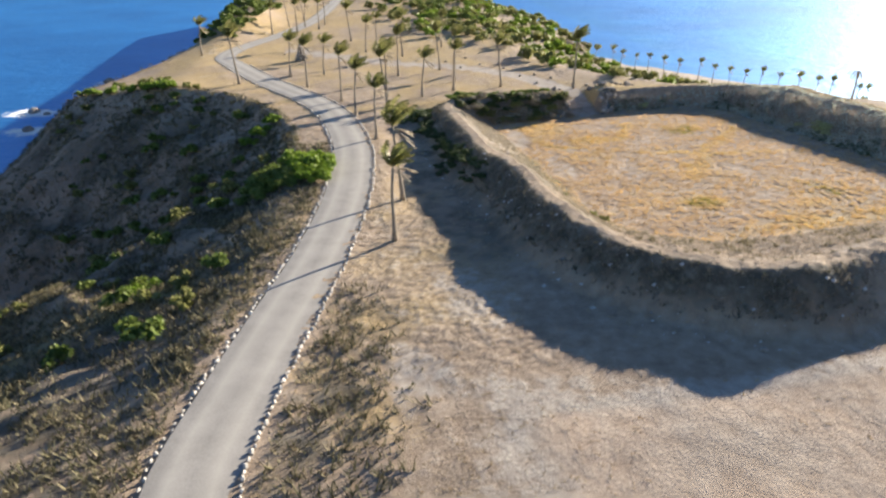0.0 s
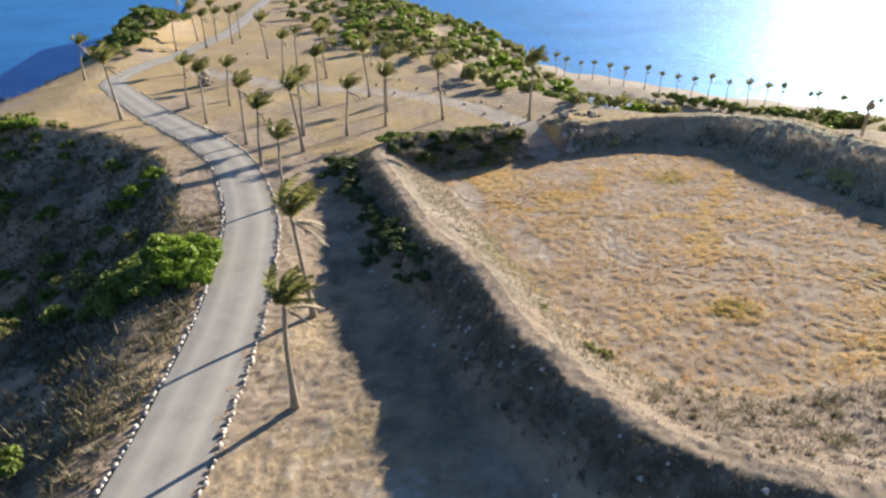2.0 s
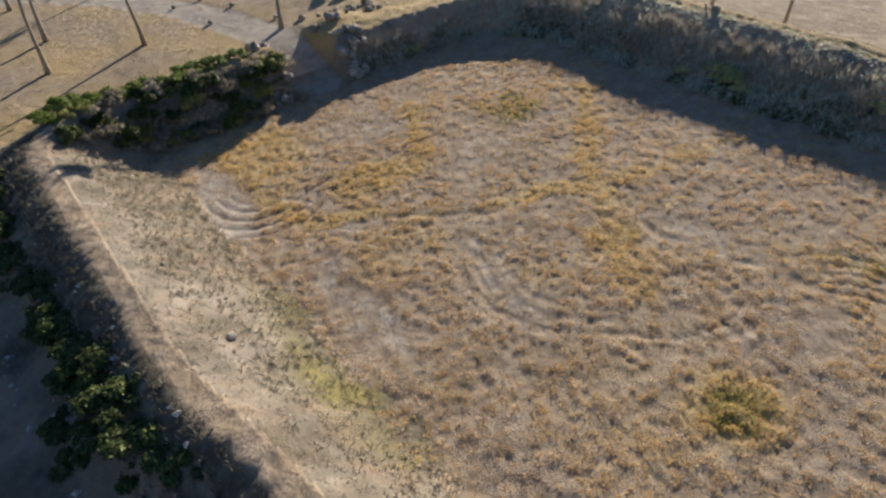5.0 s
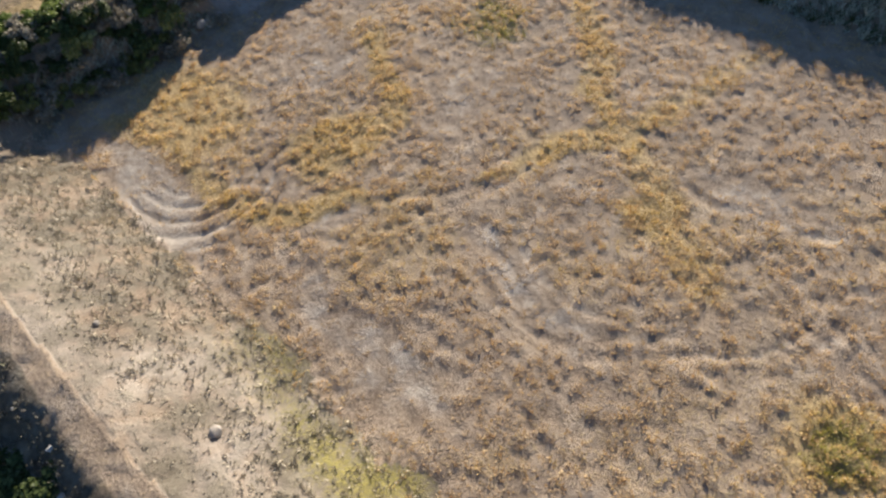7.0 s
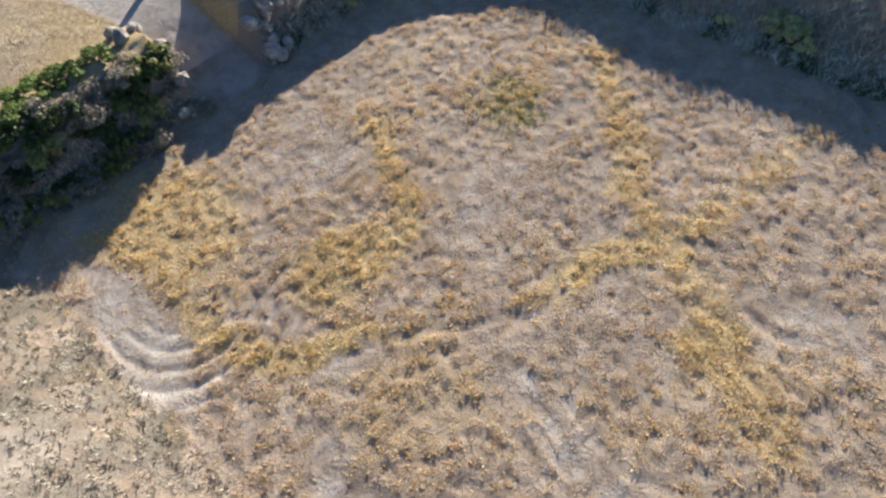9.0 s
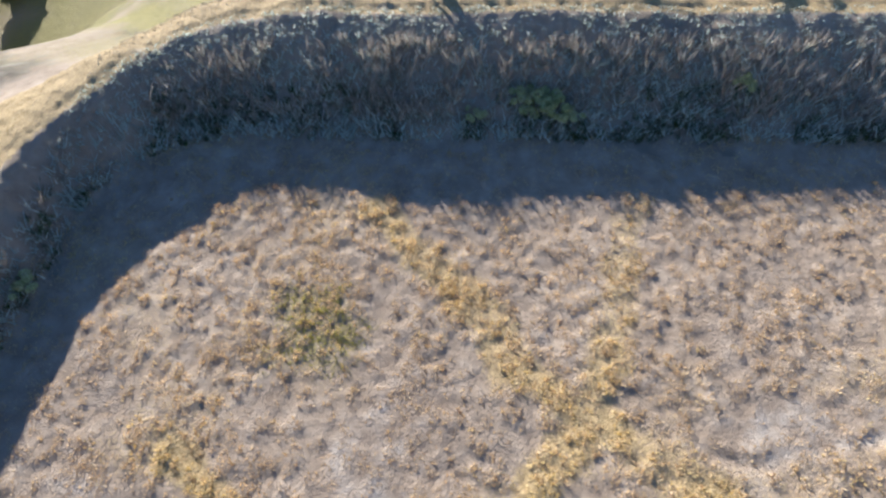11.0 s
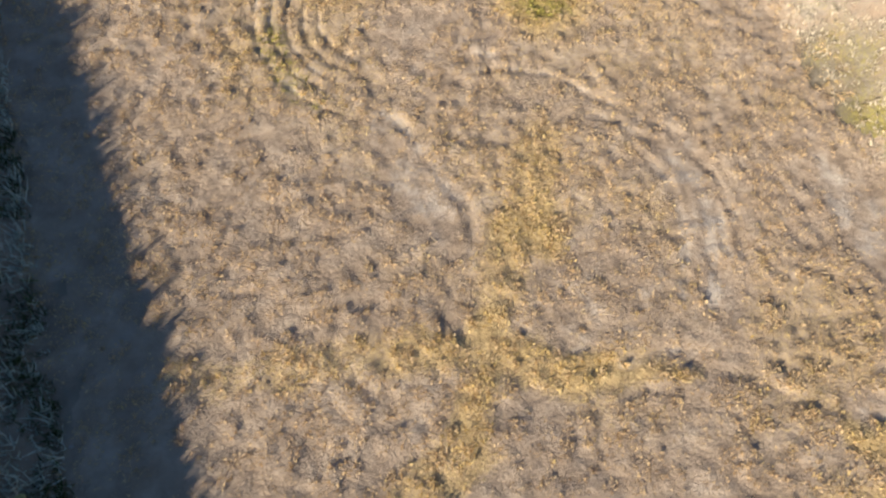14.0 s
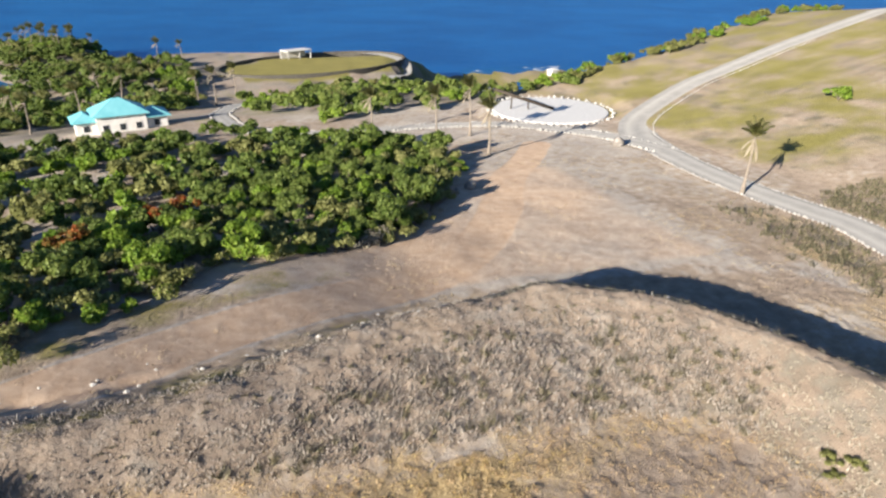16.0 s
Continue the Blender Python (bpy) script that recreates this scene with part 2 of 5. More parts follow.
def ground_material():
    m, n, l, b = material("dry_ground", 0.95)
    at = n.new("ShaderNodeVertexColor")
    at.layer_name = "cover"
    sep = n.new("ShaderNodeSeparateColor")
    l.new(at.outputs[0], sep.inputs[0])
    gold, green, bare = sep.outputs[0], sep.outputs[1], sep.outputs[2]
    scrub = at.outputs[1]
    n_big, n_mid, n_fine = noise_node(n, l, 6.0), noise_node(n, l, 0.9), noise_node(n, l, 0.12, 5, 0.7)
    soil = ramp(n, l, n_mid, [(0.25, (0.255, 0.195, 0.145)), (0.5, (0.365, 0.29, 0.222)), (0.75, (0.475, 0.395, 0.315))])
    straw = ramp(n, l, n_fine, [(0.3, (0.24, 0.165, 0.07)), (0.5, (0.44, 0.325, 0.165)), (0.72, (0.58, 0.46, 0.27))])
    leaf = ramp(n, l, n_fine, [(0.3, (0.13, 0.12, 0.03)), (0.7, (0.33, 0.29, 0.10))])
    pale = ramp(n, l, n_mid, [(0.3, (0.355, 0.308, 0.26)), (0.7, (0.49, 0.44, 0.385))])
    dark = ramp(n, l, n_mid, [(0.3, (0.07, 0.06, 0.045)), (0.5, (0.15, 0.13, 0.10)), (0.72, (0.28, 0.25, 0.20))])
    def ragged(mask, by, amount):
        a = maths(n, l, "SUBTRACT", by, 0.5)
        a = maths(n, l, "MULTIPLY", a, amount)
        a = maths(n, l, "ADD", a, mask)
        k = n.new("ShaderNodeMapRange")
        k.interpolation_type = "SMOOTHSTEP"
        k.inputs[1].default_value, k.inputs[2].default_value = 0.3, 0.7
        l.new(a, k.inputs[0])
        return k.outputs[0]
    c = mix(n, l, ragged(gold, n_fine, 1.1), soil, straw)
    c = mix(n, l, ragged(bare, n_mid, 0.9), c, pale)
    trod = n.new("ShaderNodeMapRange")
    trod.inputs[1].default_value, trod.inputs[2].default_value = 0.74, 0.92
    l.new(bare, trod.inputs[0])
    c = mix(n, l, trod.outputs[0], c, ramp(n, l, n_mid, [(0.3, (0.44, 0.31, 0.212)), (0.7, (0.575, 0.44, 0.325))]))
    # scrub tone, which on the bank and the knoll also carries shade
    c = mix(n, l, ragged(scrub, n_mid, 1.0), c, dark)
    c = mix(n, l, ragged(green, n_fine, 0.9), c, leaf)
    b.inputs["Diffuse Roughness"].default_value = 0.35
    tone = ramp(n, l, n_big, [(0.3, (0.78, 0.78, 0.80)), (0.7, (1.0, 1.0, 1.0))])
    c = mix(n, l, 1.0, c, tone, "MULTIPLY")
    l.new(c, b.inputs["Base Color"])
    h = maths(n, l, "ADD", maths(n, l, "MULTIPLY", n_fine, 0.5), n_mid)
    h = maths(n, l, "MULTIPLY", h, maths(n, l, "SUBTRACT", 1.0, maths(n, l, "MULTIPLY", bare, 0.65)))
    bump(n, l, b, h, 0.9, 0.2)
    return m


def sea_material():
    m, n, l, b = material("sea_water", 0.24)
    b.inputs["IOR"].default_value, b.inputs["Specular IOR Level"].default_value = 1.5, 0.9
    b.inputs["Metallic"].default_value = 0.9
    big = noise_node(n, l, 60.0, 3)
    c = ramp(n, l, big, [(0.35, (0.02, 0.21, 0.54)), (0.65, (0.03, 0.28, 0.66))])
    at = n.new("ShaderNodeVertexColor")
    at.layer_name = "cover"
    sep = n.new("ShaderNodeSeparateColor")
    l.new(at.outputs[0], sep.inputs[0])
    co = n.new("ShaderNodeMapping")
    co.inputs["Scale"].default_value = (1, 2.2, 1)
    co.inputs["Rotation"].default_value = (0, 0, radians(20))
    l.new(n["place"].outputs["Position"], co.inputs[0])
    w = noise_node(n, l, 7.0, 5, 0.65, co.outputs[0])
    f = noise_node(n, l, 3.0, 7, 0.7)
    c = mix(n, l, sep.outputs[1], c, (0.03, 0.22, 0.30))
    k = n.new("ShaderNodeMapRange")
    k.inputs[1].default_value, k.inputs[2].default_value = 0.52, 0.62
    l.new(maths(n, l, "ADD", maths(n, l, "MULTIPLY", sep.outputs[0], 0.45), maths(n, l, "MULTIPLY", f, 0.6)), k.inputs[0])
    c = mix(n, l, k.outputs[0], c, (0.75, 0.78, 0.80))
    l.new(c, b.inputs["Base Color"])
    l.new(mix(n, l, k.outputs[0], (0.48, 0.48, 0.48), (0.9, 0.9, 0.9)), b.inputs["Roughness"])
    bump(n, l, b, w, 0.7, 1.0)
    return m


def road_material():
    m, n, l, b = material("worn_concrete_road", 0.9)
    at = n.new("ShaderNodeVertexColor")
    at.layer_name = "wear"
    mid, fine = noise_node(n, l, 1.6), noise_node(n, l, 0.07, 4)
    c = ramp(n, l, mid, [(0.3, (0.205, 0.20, 0.19)), (0.7, (0.315, 0.305, 0.29))])
    c = mix(n, l, 0.25, c, ramp(n, l, fine, [(0.3, (0.2, 0.19, 0.18)), (0.7, (0.55, 0.53, 0.5))]))
    c = mix(n, l, maths(n, l, "MULTIPLY", at.outputs[0], 0.55), c, (0.50, 0.48, 0.44))
    l.new(c, b.inputs["Base Color"])
    b.inputs["Diffuse Roughness"].default_value = 0.35
    bump(n, l, b, fine, 0.3, 0.02)
    return m


def plain_material(name, stops, size=0.3, rough=0.85, bumps=0.3, dist=0.03, random_tone=0.0):
    m, n, l, b = material(name, rough)
    f = noise_node(n, l, size)
    c = ramp(n, l, f, stops)
    if random_tone:
        info = n.new("ShaderNodeObjectInfo")
        t = ramp(n, l, info.outputs["Random"], [(0.0, (1 - random_tone,) * 3), (1.0, (1, 1, 1))])
        c = mix(n, l, 1.0, c, t, "MULTIPLY")
    l.new(c, b.inputs["Base Color"])
    if bumps:
        bump(n, l, b, f, bumps, dist)
    return m


def leaf_material(name, stops, rough=0.55, through_light=0.3, warm=(1.0, 1.0, 1.0)):
    """Leaves: tone by piece and by plant, and some light through them."""
    m, n, l, b = material(name, rough)
    g = n.new("ShaderNodeNewGeometry")
    info = n.new("ShaderNodeObjectInfo")
    f = maths(n, l, "ADD", maths(n, l, "MULTIPLY", g.outputs["Random Per Island"], 0.75), maths(n, l, "MULTIPLY", info.outputs["Random"], 0.25))
    c = ramp(n, l, f, stops)
    l.new(c, b.inputs["Base Color"])
    t = n.new("ShaderNodeBsdfTranslucent")
    l.new(mix(n, l, 1.0, c, warm, "MULTIPLY"), t.inputs[0])
    s = n.new("ShaderNodeMixShader")
    s.inputs[0].default_value = through_light
    l.new(b.outputs[0], s.inputs[1])
    l.new(t.outputs[0], s.inputs[2])
    l.new(s.outputs[0], n["Material Output"].inputs[0])
    return m


M_GROUND, M_SEA, M_ROAD = ground_material(), sea_material(), road_material()
M_STONE = plain_material("kerb_stone", [(0.3, (0.48, 0.46, 0.43)), (0.7, (0.74, 0.71, 0.67))], 0.15, random_tone=0.35)
M_ROCK = plain_material("boulder_rock", [(0.3, (0.16, 0.14, 0.12)), (0.55, (0.34, 0.31, 0.28)), (0.75, (0.62, 0.58, 0.54))], 0.5, 0.9, 0.9, 0.12, 0.3)
M_TRUNK = plain_material("palm_trunk", [(0.3, (0.17, 0.14, 0.11)), (0.7, (0.36, 0.31, 0.26))], 0.12)
M_FROND = leaf_material("palm_frond", [(0.0, (0.08, 0.095, 0.03)), (0.5, (0.19, 0.20, 0.07)), (1.0, (0.42, 0.37, 0.18))], 0.35, 0.5)
M_DEAD = leaf_material("dead_frond", [(0.0, (0.25, 0.20, 0.14)), (1.0, (0.50, 0.44, 0.34))], 0.6, 0.2)

# ---- ground ----
def spaced(lo, hi, f0, f1, fine, grow=1.07, most=14.0):
    mid = list(np.arange(f0, f1 + 1e-6, fine))
    a, s = [], fine
    while (a[-1] if a else f0) > lo:
        s = min(s * grow, most)
        a.append((a[-1] if a else f0) - s)
    b, s = [], fine
    while (b[-1] if b else f1) < hi:
        s = min(s * grow, most)
        b.append((b[-1] if b else f1) + s)
    return np.array(a[::-1] + mid + b)


def ellipse(x, y, cx, cy, rx, ry, turn=0.0, soft=0.25):
    c, s = math.cos(radians(turn)), math.sin(radians(turn))
    u, v = (x - cx) * c + (y - cy) * s, -(x - cx) * s + (y - cy) * c
    return step(1.0 + soft, 1.0 - soft, np.hypot(u / rx, v / ry))


# single wheel lines that loop over the field
WHEEL_LINES = [smooth_line(p, 0.8) for p in (
    [(36.4, 40.4), (34.6, 38.8), (32.6, 38.3), (30.8, 38.4), (28.5, 39.6), (28.1, 41.9)], [(28.6, 41.2), (27.2, 42.2), (25.8, 42.9), (25.5, 44.0), (25.9, 44.9), (26.9, 46.2)],
    [(33.4, 46.2), (30.0, 46.7), (27.5, 49.3), (24.9, 51.9), (24.4, 55.3), (25.2, 57.6)], [(30.5, 50.3), (29.2, 50.0), (27.7, 50.2), (25.5, 52.3), (24.9, 54.7), (25.6, 57.1)],
    [(31.8, 58.9), (30.2, 59.3), (28.9, 59.3), (26.7, 60.1), (25.1, 61.3), (23.8, 62.7)], [(32.9, 58.6), (30.2, 59.2), (27.7, 60.3), (25.2, 62.4), (22.6, 63.6)],
    [(26.9, 58.6), (25.9, 56.3), (25.2, 54.5), (25.6, 52.2)], [(27.6, 57.6), (26.6, 55.6), (26.2, 53.9), (26.5, 52.0)],
    [(39.2, 40.6), (38.9, 42.6), (38.6, 45.2), (36.7, 46.4), (34.6, 46.6), (32.0, 45.6)], [(35.2, 47.8), (34.2, 50.2), (33.6, 52.6), (34.6, 55.4)])]


def ruts(x, y):
    """Wheel tracks in arcs and loops over the field, 0 to 1."""
    x, y = np.asarray(x, float), np.asarray(y, float)
    total = 0.0 * x
    for cx, cy, r0, r1, a0, a1, gap in ((34.7, 43.4, 1.5, 4.6, -70, 75, 0.62), (34.7, 43.4, 3.2, 4.6, -160, -60, 0.7), (27.6, 44.5, 0.9, 1.9, 140, 310, 0.5), (20.6, 70.2, 1.4, 4.4, 160, 330, 0.75),
                                        (31.2, 52.3, 4.4, 5.2, 195, 290, 0.8)):
        r, a = np.hypot(x - cx, (y - cy) * 0.9), np.degrees(np.arctan2(y - cy, x - cx))
        a = (a - a0) % 360
        on = step(r0 - 0.15, r0 + 0.15, r) * step(r1 + 0.15, r1 - 0.15, r) * step(0, 24, a) * step(a1 - a0, a1 - a0 - 24, a)
        total = np.maximum(total, on * np.clip(np.cos((r + 0.25 * fbm(x, y, 1.5, 71)) / gap * math.tau) * 1.6 - 0.5, 0, 1))
    near = (x > FX0 - 1) & (x < FX1) & (y > FY0 - 1) & (y < FY1)
    if near.any():
        wx, wy = x[near], y[near]
        wx, wy = wx + 0.5 * (fbm(wx, wy, 2.0, 73) - 0.5), wy + 0.5 * (fbm(wx, wy, 2.0, 74) - 0.5)
        line = np.min([polyline_distance(wx, wy, w)[0] for w in WHEEL_LINES], axis=0)
        total[near] = np.maximum(total[near], 0.62 * step(0.30, 0.12, line) * (0.40 + 0.7 * vnoise(wx, wy, 1.6, 75)))
    return np.clip(total, 0, 1)


GOLD_STRIPS = [([(43.2, 66.0), (40.6, 63.4), (38.9, 61.6), (36.4, 59.8), (34.9, 58.3), (34.5, 56.6)], 0.8, 0.62), ([(34.5, 56.6), (32.3, 54.1), (30.6, 52.0), (29.7, 50.2)], 0.7, 0.32), ([(29.5, 59.5), (32.3, 59.0), (34.6, 57.6), (36.3, 56.8), (38.8, 56.5), (41.9, 56.0), (44.0, 55.2)], 0.7, 0.56),
               ([(19.9, 75.4), (20.3, 71.7), (20.5, 67.6), (21.2, 65.6), (22.7, 64.2), (24.4, 63.4)], 0.75, 0.85), ([(32.4, 71.0), (31.0, 69.1), (29.8, 66.9), (28.6, 65.6)], 0.7, 0.75), ([(33.4, 58.6), (31.0, 59.0), (28.6, 60.0)], 0.5, 0.6)]


def field_paint(x, y):
    """Golden regrowth, green regrowth and thin bare soil over the mown field; each 0 to 1."""
    wx, wy = x + 1.5 * (fbm(x, y, 1.6, 8) - 0.5), y + 1.5 * (fbm(x, y, 1.6, 9) - 0.5)
    patch = np.maximum.reduce([k * step(half * 1.5, half * 0.45, polyline_distance(wx, wy, line)[0]) for line, half, k in GOLD_STRIPS]
                              + [0.95 * ellipse(wx, wy, 26.2, 66.4, 2.6, 1.7, -25, 0.5), 0.7 * ellipse(wx, wy, 31.9, 54.0, 1.3, 1.0, 0, 0.5), 0.55 * ellipse(wx, wy, 22.4, 72.6, 2.6, 4.6, -15, 0.5),
                                 0.75 * ellipse(wx, wy, 27.6, 44.4, 2.0, 1.7, 0, 0.5), 0.25 * ellipse(wx, wy, 36.8, 43.0, 3.0, 3.6, 0, 0.6), 0.35 * ellipse(wx, wy, 24.5, 60.5, 3.0, 3.0, 0, 0.7), 0.45 * ellipse(wx, wy, 36.0, 38.2, 10.0, 1.6, 2, 0.6)])
    grn = np.maximum.reduce([0.85 * ellipse(wx, wy, 37.4, 67.2, 2.3, 2.3, 0, 0.6), 0.75 * ellipse(wx, wy, 38.1, 44.6, 0.8, 2.8, 8, 0.6), 0.85 * ellipse(wx, wy, 27.5, 44.5, 1.4, 1.2, 0, 0.6)])
    dirt = np.maximum.reduce([ellipse(wx, wy, 18.9, 70.6, 1.3, 5.0, -8, 0.35), 0.62 * ellipse(wx, wy, 35.0, 50.6, 0.8, 3.2, 17, 0.6), 0.6 * ellipse(wx, wy, 29.4, 72.4, 1.8, 3.0, -35, 0.5), 0.5 * ellipse(wx, wy, 32.8, 64.2, 3.2, 2.2, 10, 0.6),
                              0.75 * ellipse(wx, wy, 19.9, 58.0, 0.9, 4.6, 0, 0.5), 0.42 * ellipse(wx, wy, 26.0, 56.0, 1.0, 3.4, -14, 0.6), 0.4 * ellipse(wx, wy, 30.4, 56.2, 2.6, 2.0, 20, 0.6), 0.4 * ellipse(wx, wy, 33.6, 44.6, 1.8, 1.5, 0, 0.6), 0.6 * ellipse(wx, wy, 23.0, 63.0, 1.6, 0.7, -35, 0.5)])
    return patch, grn, dirt


PALE_LANE = [(30, 21.5), (24.9, 19.8), (15.6, 22.3), (7.1, 23.5), (2.4, 26.4), (-0.2, 29.0)]


def cover(x, y, z):
    """What grows on the ground: straw, green, bare, scrub; each 0 to 1. Scrub also holds painted shade."""
    d, crest, foot, w, left, near = bank(x, y)
    n1, n2, n3 = fbm(x, y, 14, 5), fbm(x, y, 4, 6), fbm(x, y, 1.6, 7)
    gold = 0.18 + 0.7 * (n1 - 0.4) + 0.6 * (n2 - 0.5)
    green = 0.10 + 0.5 * (n2 - 0.5)
    bare = 0.17 + 1.0 * (n1 - 0.5) + 0.5 * (n2 - 0.5) + 0.40 * step(24, 12, y) + 0.42 * step(2.6, 0.6, polyline_distance(x + 2 * (n2 - 0.5), y + 2 * (n1 - 0.5), PALE_LANE)[0]) + 0.25 * ellipse(x, y, 7, 33, 2.2, 7, 10, 0.6) - 0.08 * step(24, 40, y)
    scrub = 0.0 * x
    edge = d + 2.4 * (n3 - 0.5) + 1.6 * (n2 - 0.5)
    inside = edge < 0.4
    # the mown field
    wx, wy = x + 1.5 * (fbm(x, y, 1.6, 8) - 0.5), y + 1.5 * (fbm(x, y, 1.6, 9) - 0.5)
    patch, grn, dirt = field_paint(x, y)
    gold = np.where(inside, 0.30 + 0.55 * patch - 0.35 * dirt + 0.5 * (n2 - 0.5) + 0.3 * (n1 - 0.5), gold)
    green = np.where(inside, 0.05 + 0.5 * grn + 0.10 * patch, green)
    bare = np.where(inside, 0.10 + 0.55 * dirt * (1 - 0.7 * patch) + 0.4 * (n3 - 0.5) + 0.42 * ruts(x, y), bare)
    # the bank: straw inside and on the crest; brush, darkened to carry their shade, outside and on the two far inner
    # faces
    on = (edge >= 0.4) & (d < crest + foot + 0.7)
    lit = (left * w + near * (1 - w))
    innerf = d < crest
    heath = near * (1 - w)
    # sunlight put into colour: outer faces turned to it get gold, not scrub
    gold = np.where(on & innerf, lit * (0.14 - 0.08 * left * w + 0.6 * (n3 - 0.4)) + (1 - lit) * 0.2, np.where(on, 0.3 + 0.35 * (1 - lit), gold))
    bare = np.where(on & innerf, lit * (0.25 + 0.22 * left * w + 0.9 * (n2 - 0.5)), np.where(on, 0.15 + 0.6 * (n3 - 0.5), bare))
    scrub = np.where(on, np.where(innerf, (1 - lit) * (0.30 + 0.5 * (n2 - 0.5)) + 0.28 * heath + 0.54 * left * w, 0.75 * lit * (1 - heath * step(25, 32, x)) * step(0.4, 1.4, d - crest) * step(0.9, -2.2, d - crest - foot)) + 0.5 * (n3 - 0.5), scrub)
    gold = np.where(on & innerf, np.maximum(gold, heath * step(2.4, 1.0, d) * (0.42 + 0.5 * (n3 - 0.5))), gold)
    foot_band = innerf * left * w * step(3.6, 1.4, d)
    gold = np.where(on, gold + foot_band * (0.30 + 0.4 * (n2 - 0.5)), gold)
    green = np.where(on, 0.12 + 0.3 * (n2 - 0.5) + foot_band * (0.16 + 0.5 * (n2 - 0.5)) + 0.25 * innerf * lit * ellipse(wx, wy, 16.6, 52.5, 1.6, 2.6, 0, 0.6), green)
    # seaward slopes
    out = outside(x, y, RIM)
    slope = step(0.5, 5, out)
    scrub = np.maximum(scrub, slope * (0.45 + 1.1 * (n2 - 0.45)))
    green = np.maximum(green, slope * (0.15 + 1.0 * (n1 - 0.45)))
    dr, _ = polyline_distance(x, y, ROAD[::3])
    west = step(2.6, 3.6, dr) * step(-6.5, -3.0, out) * (x < 0) * step(8, 16, y) * step(72, 60, y)
    scrub = np.maximum(scrub, west * (0.50 + 1.2 * (n3 - 0.5)))
    bare = bare * (1 - 0.7 * west)
    weeds = ellipse(x, y, -2.2, 25.5, 3.4, 10.0, 0, 0.6) * step(2.4, 3.0, dr)
    scrub, bare = np.maximum(scrub, weeds * (0.44 + 1.0 * (n3 - 0.5))), bare * (1 - 0.6 * weeds)
    sand = step(SEA + 1.6, SEA + 0.9, z)
    bare, scrub = np.maximum(bare, sand * 0.72), scrub * (1 - sand)
    # lawn terrace, palm flat
    lx, ly = (x - 9) * 0.93 + (y + 169) * 0.37, -(x - 9) * 0.37 + (y + 169) * 0.93
    green = np.maximum(green, step(1.05, 0.98, np.hypot(lx / 33, ly / 20)))
    gold = np.where((y > 82) & (out < 0), gold + 0.25, gold) + 0.16 * step(26, 16, y) * step(-40, -20, y)
    hill = step(-12, -18, x) * step(14, 4, y)
    green = np.maximum(green, hill * (0.52 + 0.8 * (n2 - 0.5)))
    bare, gold = bare * (1 - 0.6 * hill), gold * (1 - 0.8 * hill)
    scrub = np.maximum(scrub, hill * (0.40 + 0.9 * (n3 - 0.5)))
    # scrub and green laid over the bank's shaded west strip to deepen its shade
    lee = step(3.5, 5.5, x) * step(13.5, 11.5, x) * step(34, 40, y) * step(80, 74, y) * (d > crest + 0.8)
    scrub, green, bare = np.maximum(scrub, lee * (0.50 + 0.7 * (n3 - 0.5))), np.maximum(green, lee * 0.22), bare * (1 - 0.7 * lee)
    green = np.maximum(green, step(54, 62, x) * step(36, 46, y) * step(175, 160, y) * step(-1, 4, out) * (0.58 + 0.8 * (n2 - 0.5)))
    # dark tone of the headland's shaded cliff, put into the scrub mask
    knoll = np.exp(-(((x + 29) / 7.0) ** 2 + ((y - 180) / 22.0) ** 2))
    scrub = np.maximum(scrub, 1.3 * knoll)
    green = np.maximum(green, step(-45, -60, y) * (0.24 + 0.9 * (n2 - 0.5)))
    scrub = np.maximum(scrub, step(-45, -60, y) * (0.45 + 0.9 * (n1 - 0.5)))
    for line, half in ((TRACK, 1.2), (EARTH_PATH, 1.5)):
        dr, _ = polyline_distance(x, y, line[::3])
        k = 1 - step(half * 0.8, half + 1.2, dr + 0.5 * (n2 - 0.5))
        bare, gold = np.where(k > 0.05, np.maximum(np.minimum(bare, 0.7), 1.3 * k), np.minimum(bare, 0.72)), gold * (1 - 0.8 * k)
        if line is EARTH_PATH:
            verge = step(1.6, 2.6, dr) * step(6.5, 4.0, dr) * (y > 4) * (x > 34) * (d > crest + 0.6)
            green, scrub, bare = np.maximum(green, verge * (0.40 + 0.7 * (n3 - 0.5))), np.maximum(scrub, verge * (0.22 + 0.8 * (n2 - 0.5))), bare * (1 - 0.5 * verge)
    yard = step(25.5, 21.5, y) * step(-8, -2, y) * step(0, 9, x) * (d > crest + foot) * (scrub < 0.3)
    bare, gold = np.maximum(bare, yard * (0.86 + 0.30 * (n1 - 0.5) + 0.08 * (n2 - 0.5))), gold * (1 - 0.5 * yard)
    return np.clip(np.stack([gold, green, bare, scrub], -1), 0, 1)


def grid_mesh(name, xs, ys, heights, masks=None):
    nx, ny = len(xs), len(ys)
    X, Y = np.meshgrid(xs, ys)
    x, y = X.ravel(), Y.ravel()
    z = heights(x, y)
    me = bpy.data.meshes.new(name)
    i = (np.arange(ny - 1)[:, None] * nx + np.arange(nx - 1)[None, :]).ravel()
    faces = np.stack([i, i + 1, i + nx + 1, i + nx], -1)
    me.from_pydata(np.stack([x, y, z], -1), [], faces)
    me.polygons.foreach_set("use_smooth", np.ones(len(faces), bool))
    if masks is not None:
        layer = me.color_attributes.new("cover", "FLOAT_COLOR", "POINT")
        layer.data.foreach_set("color", masks(x, y, z).astype(np.float32).ravel())
    return me


